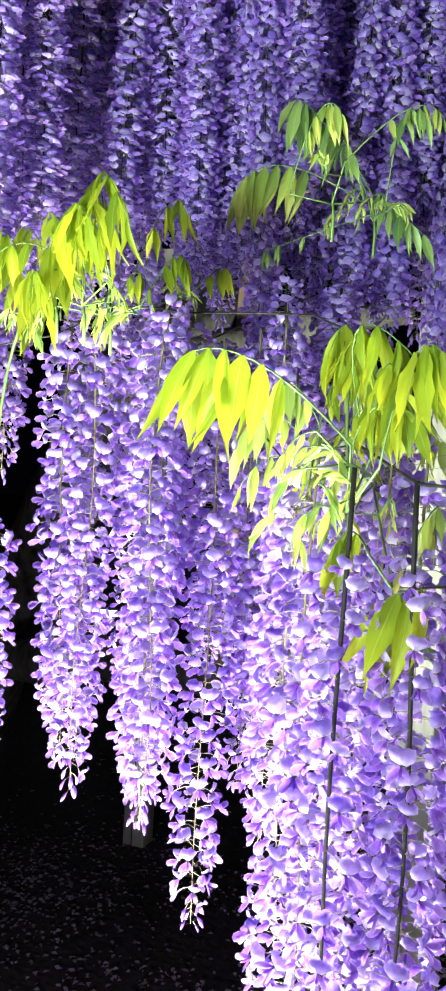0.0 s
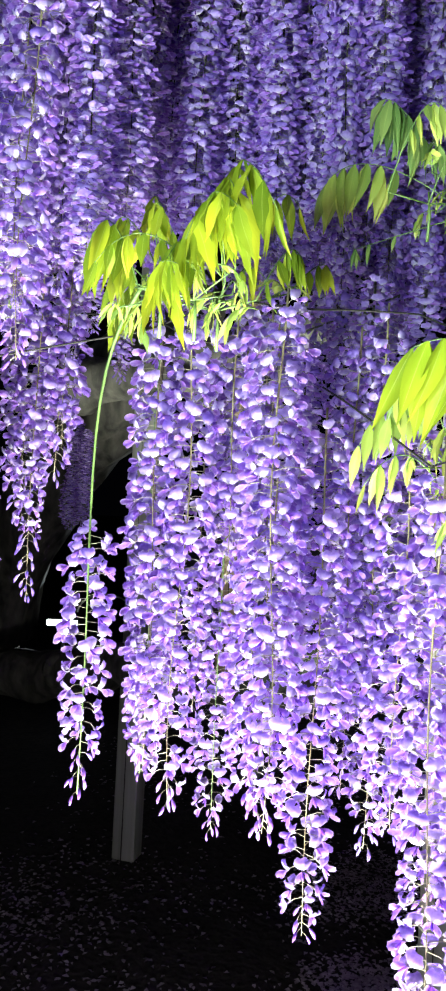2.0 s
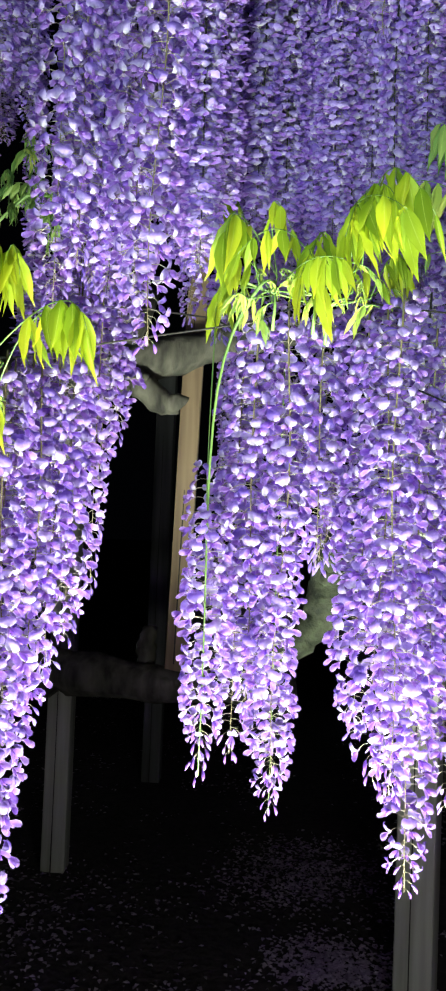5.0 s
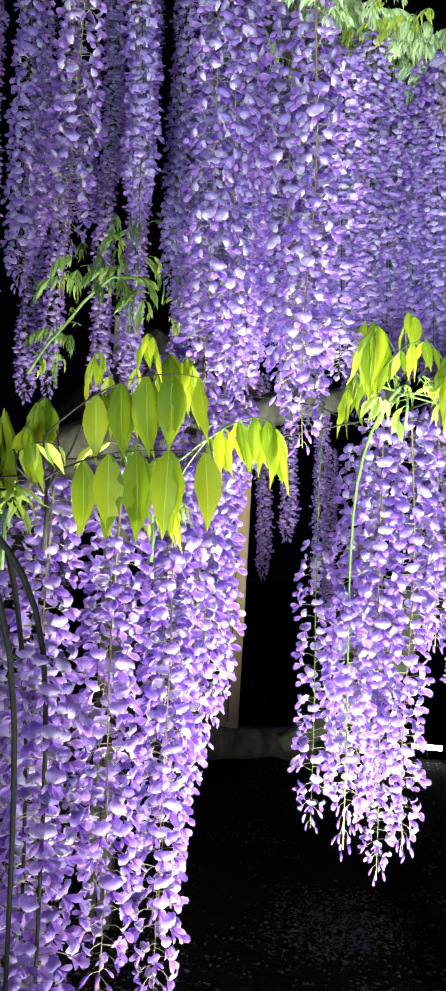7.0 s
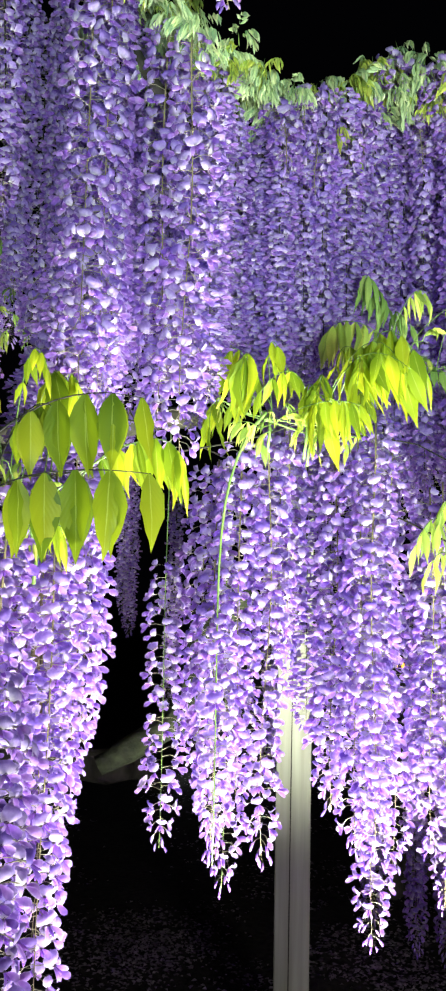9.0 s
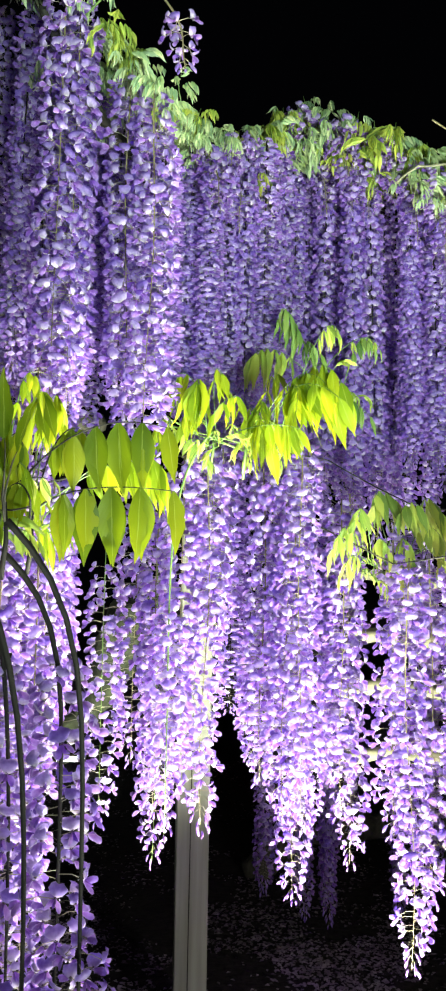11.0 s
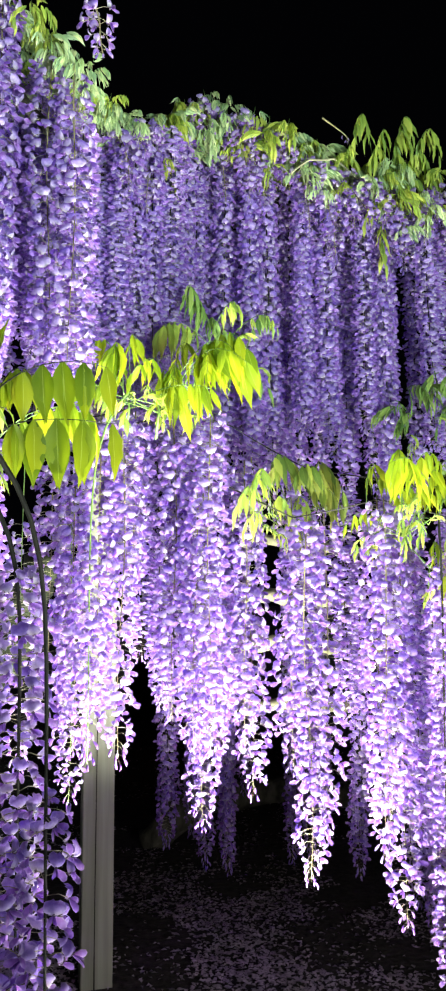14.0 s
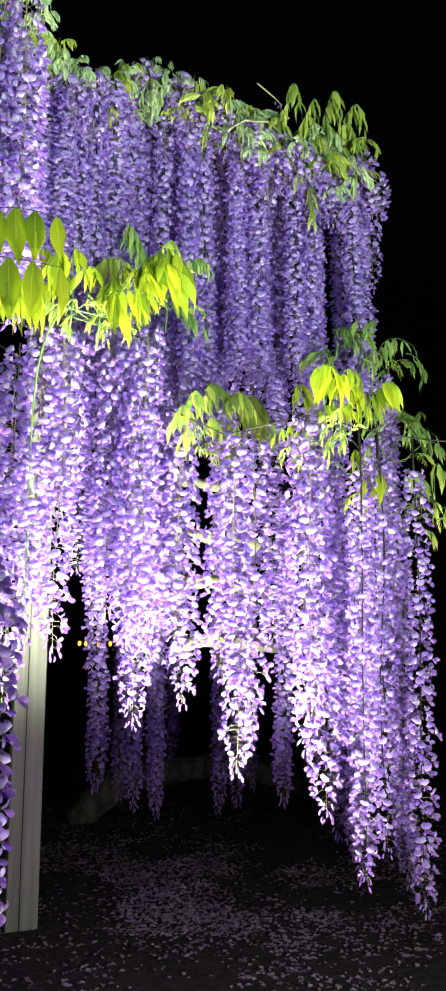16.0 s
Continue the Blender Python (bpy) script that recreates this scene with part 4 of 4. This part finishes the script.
raceme(-0.055, 1.757, 1.76, 0.876, bare=0.34, density=185, thick=0.0017, stalk=GREEN_STALK)
for x, y, top, tip, single in ((-0.297, 1.283, 1.58, 0.737, True), (-0.305, 1.34, 1.58, 0.86, True), (-0.305, 1.42, 1.60, 1.14, False), (-0.252, 1.39, 1.60, 1.10, False), (-0.238, 1.43, 1.60, 1.15, False), (-0.362, 1.187, 1.56, 0.80, True), (-0.45, 1.14, 1.54, 0.72, False), (-0.52, 1.24, 1.56, 0.8, False), (-0.40, 1.30, 1.58, 0.9, False), (-0.10, 1.335, 2.37, 1.60, True)):
    raceme(x, y, top, tip, single=single)
NEAR = "violet wisteria raceme in shade on a dark bare stalk"
for x, y, top, tip, lean, arc in ((-0.342, 0.70, 1.468, 0.56, (-0.090, 0.0), 11), (-0.398, 0.70, 1.42, 0.50, (-0.06, 0.0), 8), (-0.345, 0.80, 1.44, 0.66, (-0.075, 0.0), 12), (-0.455, 0.79, 1.44, 0.47, (-0.03, 0.0), 4), (-0.385, 0.88, 1.42, 0.72, (-0.04, 0.0), 5)):
    raceme(x, y, top, tip, lean, 0.64 if y < 0.72 else 0.36, stalk=DARK_VINE, thick=0.0040, label=NEAR, group="near racemes", sway=0.004, arc=arc, single=x > -0.35, density=320, width=0.98)

# ---- leafy shoots of the lower tier ----
YOUNG = "bright yellow-green young wisteria leaves on a shoot"


def fan(seed, n, start, sweep, length, rise, size, spread=0.05, pairs=(4, 6)):
    """Rows of compound leaves that fan out from a shoot."""
    rng = random.Random(seed)
    rows = []
    for k in range(n):
        rows.append(((rng.uniform(-spread, spread), rng.uniform(-spread, spread), rng.uniform(-0.02, 0.05)), start + sweep * (k + rng.uniform(-0.3, 0.3)) / n, length * rng.uniform(0.75, 1.2), rise + rng.uniform(-20, 20), rng.uniform(80, 135), rng.randint(*pairs), size * rng.uniform(0.85, 1.15)))
    return rows


# rows: foot, crest and tip of each leaf stalk, pairs of leaflets, leaflet length
BRIGHT_LEAVES = [
    ((0.176, 1.46, 1.719), (0.217, 1.33, 1.833), (0.266, 1.27, 1.774), 5, 0.105),
    ((0.193, 1.42, 1.726), (0.204, 1.33, 1.811), (0.186, 1.28, 1.747), 5, 0.095),
    ((0.161, 1.46, 1.728), (0.157, 1.38, 1.789), (0.123, 1.32, 1.7), 5, 0.085),
    ((0.145, 1.42, 1.745), (0.131, 1.36, 1.764), (0.155, 1.33, 1.694), 3, 0.095),
    ((0.057, 1.42, 1.712), (0.028, 1.38, 1.808), (0.005, 1.36, 1.782), 4, 0.095),
    ((0.05, 1.55, 1.746), (-0.002, 1.6, 1.921), (-0.027, 1.6, 1.899), 4, 0.062),
    ((0.203, 1.45, 1.715), (0.234, 1.5, 1.868), (0.279, 1.5, 1.856), 3, 0.062),
    ((0.232, 1.45, 1.706), (0.267, 1.48, 1.785), (0.292, 1.48, 1.764), 4, 0.055),
    ((0.245, 1.58, 1.748), (0.284, 1.6, 1.796), (0.307, 1.6, 1.787), 3, 0.048),
]
MIDDLE_LEAVES = [
    ((0.197, 1.44, 1.713), (0.212, 1.46, 1.759), (0.252, 1.44, 1.729), 2, 0.050),
    ((0.1, 1.38, 1.715), (0.141, 1.3, 1.722), (0.185, 1.26, 1.709), 5, 0.070),
    ((0.174, 1.38, 1.748), (0.207, 1.3, 1.807), (0.268, 1.25, 1.774), 6, 0.080),
    ((0.215, 1.4, 1.741), (0.243, 1.31, 1.853), (0.31, 1.28, 1.777), 5, 0.080),
    ((0.149, 1.42, 1.739), (0.093, 1.35, 1.782), (0.031, 1.32, 1.735), 4, 0.055),
    ((0.02, 1.52, 1.744), (-0.008, 1.52, 1.755), (-0.02, 1.5, 1.705), 3, 0.085),
]
EDGE_LEAVES = [
    ((0.083, 1.44, 1.736), (0.073, 1.42, 1.849), (0.106, 1.42, 1.804), 3, 0.060),
    ((0.083, 1.44, 1.736), (0.02, 1.44, 1.838), (-0.011, 1.44, 1.796), 4, 0.055),
    ((0.068, 1.44, 1.722), (0.027, 1.42, 1.762), (-0.001, 1.42, 1.726), 3, 0.055),
]
HIGH_LEAVES = [
    ((0.483, 1.74, 1.934), (0.351, 1.7, 1.997), (0.271, 1.69, 1.965), 6, 0.095),
    ((0.387, 1.64, 1.925), (0.437, 1.62, 2.042), (0.478, 1.62, 2.034), 5, 0.055),
    ((0.473, 1.66, 1.973), (0.571, 1.67, 2.051), (0.628, 1.67, 2.025), 4, 0.040),
]
HIGH_SHADED_LEAVES = [
    ((0.485, 1.74, 1.956), (0.408, 1.72, 2.076), (0.365, 1.7, 2.108), 6, 0.085),
    ((0.499, 1.74, 1.944), (0.447, 1.73, 2.037), (0.474, 1.7, 2.001), 4, 0.060),
    ((0.533, 1.7, 1.906), (0.564, 1.67, 2.039), (0.605, 1.66, 2.024), 4, 0.050),
    ((0.517, 1.72, 1.914), (0.544, 1.7, 1.905), (0.604, 1.68, 1.851), 4, 0.060),
    ((0.501, 1.72, 1.905), (0.359, 1.7, 1.861), (0.324, 1.7, 1.851), 3, 0.034),
]
NEAR_LEAVES = [
    ((0.663, 1.16, 1.483), (0.581, 1.09, 1.559), (0.512, 1.07, 1.558), 6, 0.088),
    ((0.644, 1.2, 1.515), (0.642, 1.2, 1.608), (0.627, 1.18, 1.579), 4, 0.065),
    ((0.645, 1.2, 1.522), (0.644, 1.2, 1.602), (0.675, 1.18, 1.559), 4, 0.065),
    ((0.698, 1.14, 1.461), (0.732, 1.1, 1.555), (0.764, 1.08, 1.561), 5, 0.075),
    ((0.685, 1.16, 1.474), (0.696, 1.15, 1.56), (0.719, 1.14, 1.522), 4, 0.055),
    ((0.659, 1.18, 1.488), (0.689, 1.16, 1.524), (0.736, 1.12, 1.508), 4, 0.060),
    ((0.587, 1.25, 1.426), (0.616, 1.27, 1.582), (0.677, 1.27, 1.523), 4, 0.055),
    ((0.673, 1.22, 1.448), (0.664, 1.15, 1.593), (0.737, 1.15, 1.555), 5, 0.060),
    ((0.609, 1.24, 1.443), (0.657, 1.2, 1.521), (0.722, 1.18, 1.511), 5, 0.050),
]
LOW_LEAVES = [
    ((0.767, 1.14, 1.353), (0.739, 1.12, 1.349), (0.706, 1.12, 1.334), 4, 0.088),
    ((0.694, 1.14, 1.376), (0.676, 1.13, 1.399), (0.662, 1.12, 1.374), 3, 0.055),
    ((0.66, 1.26, 1.445), (0.60, 1.27, 1.475), (0.55, 1.28, 1.44), 3, 0.042),
]
SECOND_LEAVES = [
    ((0.581, 1.55, 1.496), (0.545, 1.56, 1.638), (0.626, 1.54, 1.59), 5, 0.081),
    ((0.655, 1.55, 1.506), (0.684, 1.56, 1.633), (0.748, 1.54, 1.554), 5, 0.081),
    ((0.492, 1.54, 1.483), (0.436, 1.5, 1.551), (0.387, 1.49, 1.495), 4, 0.068),
    ((0.533, 1.54, 1.471), (0.508, 1.49, 1.526), (0.535, 1.47, 1.475), 4, 0.060),
    ((0.492, 1.54, 1.457), (0.446, 1.5, 1.486), (0.4, 1.48, 1.439), 3, 0.057),
    ((0.595, 1.54, 1.479), (0.577, 1.5, 1.53), (0.589, 1.48, 1.481), 4, 0.060),
    ((0.563, 1.54, 1.466), (0.539, 1.49, 1.48), (0.55, 1.47, 1.435), 3, 0.052),
    ((0.520, 1.54, 1.480), (0.470, 1.50, 1.590), (0.430, 1.48, 1.535), 5, 0.066),
    ((0.560, 1.54, 1.490), (0.590, 1.50, 1.610), (0.640, 1.48, 1.560), 5, 0.068),
    ((0.620, 1.54, 1.490), (0.640, 1.50, 1.560), (0.690, 1.48, 1.510), 4, 0.064),
]
RIGHT_LOW_LEAVES = [
    ((0.87, 1.16, 1.285), (0.87, 1.14, 1.371), (0.931, 1.12, 1.318), 4, 0.055),
    ((0.986, 1.16, 1.279), (0.946, 1.12, 1.393), (0.972, 1.1, 1.336), 4, 0.058),
    ((0.926, 1.16, 1.258), (0.913, 1.13, 1.35), (0.838, 1.1, 1.276), 4, 0.050),
    ((0.718, 1.16, 1.303), (0.753, 1.16, 1.424), (0.721, 1.15, 1.371), 3, 0.040),
]
BACK_LEAVES = [
    ((1.159, 1.55, 1.676), (1.177, 1.52, 1.867), (1.3, 1.5, 1.88), 5, 0.055),
    ((1.145, 1.55, 1.674), (1.144, 1.53, 1.833), (1.078, 1.52, 1.757), 4, 0.055),
    ((1.238, 1.55, 1.524), (1.295, 1.52, 1.608), (1.391, 1.5, 1.597), 4, 0.050),
    ((1.294, 1.55, 1.51), (1.359, 1.5, 1.572), (1.413, 1.48, 1.534), 4, 0.050),
]
LEFT_YOUNG_LEAVES = [
    ((-0.312, 1.2, 1.528), (-0.185, 1.13, 1.609), (-0.13, 1.11, 1.572), 5, 0.078),
    ((-0.364, 1.22, 1.566), (-0.345, 1.2, 1.731), (-0.317, 1.19, 1.714), 4, 0.045),
    ((-0.374, 1.22, 1.566), (-0.401, 1.2, 1.71), (-0.418, 1.18, 1.672), 4, 0.050),
    ((-0.292, 1.24, 1.522), (-0.211, 1.17, 1.606), (-0.139, 1.13, 1.574), 5, 0.070),
    ((-0.31, 1.26, 1.543), (-0.3, 1.24, 1.715), (-0.326, 1.22, 1.674), 5, 0.080),
    ((-0.319, 1.26, 1.543), (-0.291, 1.25, 1.715), (-0.267, 1.24, 1.671), 4, 0.075),
    ((-0.325, 1.26, 1.477), (-0.306, 1.24, 1.512), (-0.285, 1.23, 1.479), 3, 0.062),
    ((-0.299, 1.26, 1.515), (-0.311, 1.22, 1.564), (-0.326, 1.2, 1.533), 4, 0.060),
]
OLIVE_LEAVES = [
    ((-0.385, 0.86, 1.540), (-0.305, 0.87, 1.603), (-0.215, 0.85, 1.606), 4, 0.080),
    ((-0.385, 0.85, 1.488), (-0.315, 0.87, 1.524), (-0.205, 0.85, 1.526), 4, 0.090),
    ((-0.393, 0.80, 1.500), (-0.404, 0.82, 1.520), (-0.419, 0.84, 1.507), 3, 0.050),
    ((-0.365, 0.90, 1.530), (-0.335, 0.92, 1.600), (-0.300, 0.92, 1.600), 4, 0.055),
    ((-0.378, 0.90, 1.530), (-0.395, 0.90, 1.590), (-0.415, 0.90, 1.560), 3, 0.060),
]
SPRIG_LEAVES = [
    ((0.957, 1.62, 2.475), (0.903, 1.6, 2.692), (0.855, 1.59, 2.609), 5, 0.075),
    ((0.997, 1.62, 2.489), (1.05, 1.6, 2.723), (1.088, 1.6, 2.697), 5, 0.072),
    ((1.081, 1.62, 2.54), (1.152, 1.6, 2.726), (1.2, 1.6, 2.653), 5, 0.072),
    ((0.97, 1.62, 2.48), (0.946, 1.59, 2.606), (0.905, 1.58, 2.535), 5, 0.070),
    ((1.011, 1.62, 2.483), (1.013, 1.59, 2.602), (1.044, 1.58, 2.542), 5, 0.065),
    ((0.97, 1.62, 2.436), (0.918, 1.59, 2.43), (0.878, 1.58, 2.355), 4, 0.065),
    ((0.996, 1.62, 2.379), (0.948, 1.59, 2.35), (0.953, 1.58, 2.241), 5, 0.065),
    ((0.980, 1.62, 2.480), (0.965, 1.58, 2.650), (0.925, 1.57, 2.600), 5, 0.060),
    ((1.000, 1.62, 2.480), (1.020, 1.58, 2.665), (1.055, 1.57, 2.610), 5, 0.060),
    ((1.020, 1.62, 2.480), (1.085, 1.58, 2.620), (1.130, 1.57, 2.570), 5, 0.058),
    ((0.990, 1.62, 2.460), (1.000, 1.57, 2.560), (0.970, 1.56, 2.500), 4, 0.056),
    ((1.010, 1.62, 2.450), (1.060, 1.57, 2.530), (1.090, 1.56, 2.470), 4, 0.056),
]
hung_shoot(SPRIG_LEAVES, "yellow-green young wisteria sprig standing above the crown", 64, SPROUT_MESH, sprouts=3)
cane([(0.66, 1.64, 2.47), (0.72, 1.63, 2.53), (0.80, 1.62, 2.545), (0.88, 1.62, 2.51), (0.97, 1.62, 2.50)], 0.0032, "arching bare wisteria shoot above the crown", PALE_WOOD)
raceme(1.245, 1.62, 2.62, 2.10, (-0.10, 0.0), 0.12, 1.0, 260, label=UPPER, group="upper racemes")
hung_shoot(BRIGHT_LEAVES, YOUNG, 31, sprouts=9)
hung_shoot(MIDDLE_LEAVES, YOUNG, 32, sprouts=9)
hung_shoot(EDGE_LEAVES, YOUNG, 33, sprouts=5)
# paler sprout leaflets colour this rank brighter, as if lit
hung_shoot(HIGH_LEAVES, YOUNG, 34, SPROUT_MESH, sprouts=3)
# duller leaflets hold this rank's shade in their colour
hung_shoot(HIGH_SHADED_LEAVES, "wisteria leaves in a duller sage-green for half shade", 34, LEAF_MESH, sprouts=4)
hung_shoot(NEAR_LEAVES, YOUNG, 36, sprouts=12)
hung_shoot(LOW_LEAVES, YOUNG, 61, sprouts=2)
hung_shoot(SECOND_LEAVES, "pale yellow-green young wisteria leaves in half shade", 37, SPROUT_MESH, sprouts=18)
# sprout leaflets: a brighter colour makes up for weak light here
hung_shoot(RIGHT_LOW_LEAVES, YOUNG, 38, SPROUT_MESH, sprouts=8)
hung_shoot(BACK_LEAVES, "wisteria leaves in a duller sage-green for half shade", 39, LEAF_MESH, sprouts=2)
hung_shoot(LEFT_YOUNG_LEAVES, YOUNG, 42, sprouts=6)
hung_shoot(OLIVE_LEAVES, "hanging wisteria leaves on a dark cane, coloured olive as if backlit", 41, OLIVE_MESH, DARK_VINE, 0.08, sprouts=2)
UPRIGHT_LEAVES = [
    ((-0.440, 0.68, 1.490), (-0.443, 0.65, 1.520), (-0.446, 0.64, 1.540), 1, 0.078),
    ((-0.438, 0.68, 1.490), (-0.436, 0.66, 1.515), (-0.432, 0.65, 1.530), 1, 0.066),
    ((-0.410, 0.84, 1.480), (-0.420, 0.85, 1.505), (-0.430, 0.85, 1.520), 2, 0.055),
]
LIME_LEAVES = [
    ((-0.425, 0.86, 1.480), (-0.430, 0.84, 1.555), (-0.450, 0.83, 1.530), 4, 0.060),
    ((-0.420, 0.86, 1.480), (-0.405, 0.85, 1.545), (-0.385, 0.84, 1.525), 4, 0.056),
    ((-0.430, 0.86, 1.470), (-0.455, 0.84, 1.520), (-0.480, 0.83, 1.490), 4, 0.058),
    ((-0.425, 0.84, 1.465), (-0.425, 0.81, 1.500), (-0.440, 0.80, 1.470), 3, 0.050),
]
hung_shoot(LIME_LEAVES, YOUNG, 63, sprouts=3)
hung_shoot(UPRIGHT_LEAVES, "bright upright wisteria leaves on a dark cane", 62, OLIVE_MESH, DARK_VINE, 0.32, sprouts=0, rise=0.9)
for k, (x, y, z) in enumerate(((1.06, 1.50, 1.86), (0.98, 1.52, 1.80), (1.40, 1.72, 1.90), (1.44, 1.72, 1.72), (1.30, 1.55, 1.62), (-0.55, 2.18, 2.16), (-0.68, 2.22, 2.14), (-0.60, 2.2, 2.20), (-0.80, 2.3, 2.02), (-0.48, 2.2, 2.12), (-0.58, 2.2, 2.30), (-0.74, 2.2, 2.22))):
    shoot("leafy_shoot", (x, y, z), fan(13 + k, 4, 0, 360, 0.12, 30, 0.045), "small pale green wisteria leaves in the shade", 43 + k, LEAF_MESH, sprouts=2)


# ---- dark trees beyond the garden ----
def night_tree(x, y, high, seed):
    rng = random.Random(seed)
    thing = tagged(new("night_tree"), "nearly black leafy tree against the night sky", "tree", "dark trees")
    thing.location = (x, y, 0)
    line = [(0, 0, -0.1), (0.05, 0, high * 0.3), (-0.05, 0.1, high * 0.6), (0.05, 0, high * 0.95)]
    v, f = tube(line, [0.22, 0.17, 0.11, 0.03], 9, 0.08, rng)
    trunk = child("trunk", mesh_of("trunk", v, f, [BARK]), thing)
    vs, fs, n = [], [], 0
    for k in range(9):
        a, h = rng.uniform(0, 6.28), high * rng.uniform(0.3, 0.85)
        end = Vector((math.cos(a) * high * 0.33, math.sin(a) * high * 0.33, h + high * 0.12))
        v, f = tube([(0, 0, h), end * 0.5 + Vector((0, 0, h * 0.5 + 0.1)), end], [0.06, 0.04, 0.012], 6)
        child("limb", mesh_of("limb", v, f, [BARK]), trunk)
        for m in range(260):
            c = end * rng.uniform(0.35, 1.1) + Vector((rng.gauss(0, 1), rng.gauss(0, 1), rng.gauss(0, 0.8))) * high * 0.085
            c.z += h * rng.uniform(0.0, 0.25)
            s = rng.uniform(0.05, 0.11)
            q = pose(0, 0, 0, rng.uniform(0, 360), rng.uniform(0, 360), rng.uniform(0, 360))
            for corner in ((-s * 0.5, 0, 0), (0, -s, 0.01), (s * 0.5, 0, 0), (0, s, 0.01)):
                vs.append(c + q @ Vector(corner))
            fs.append((n, n + 1, n + 2, n + 3))
            n += 4
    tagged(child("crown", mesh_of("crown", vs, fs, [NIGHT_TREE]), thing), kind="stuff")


night_tree(8.3, 7.6, 6.4, 5)
night_tree(9.6, 6.6, 6.0, 6)
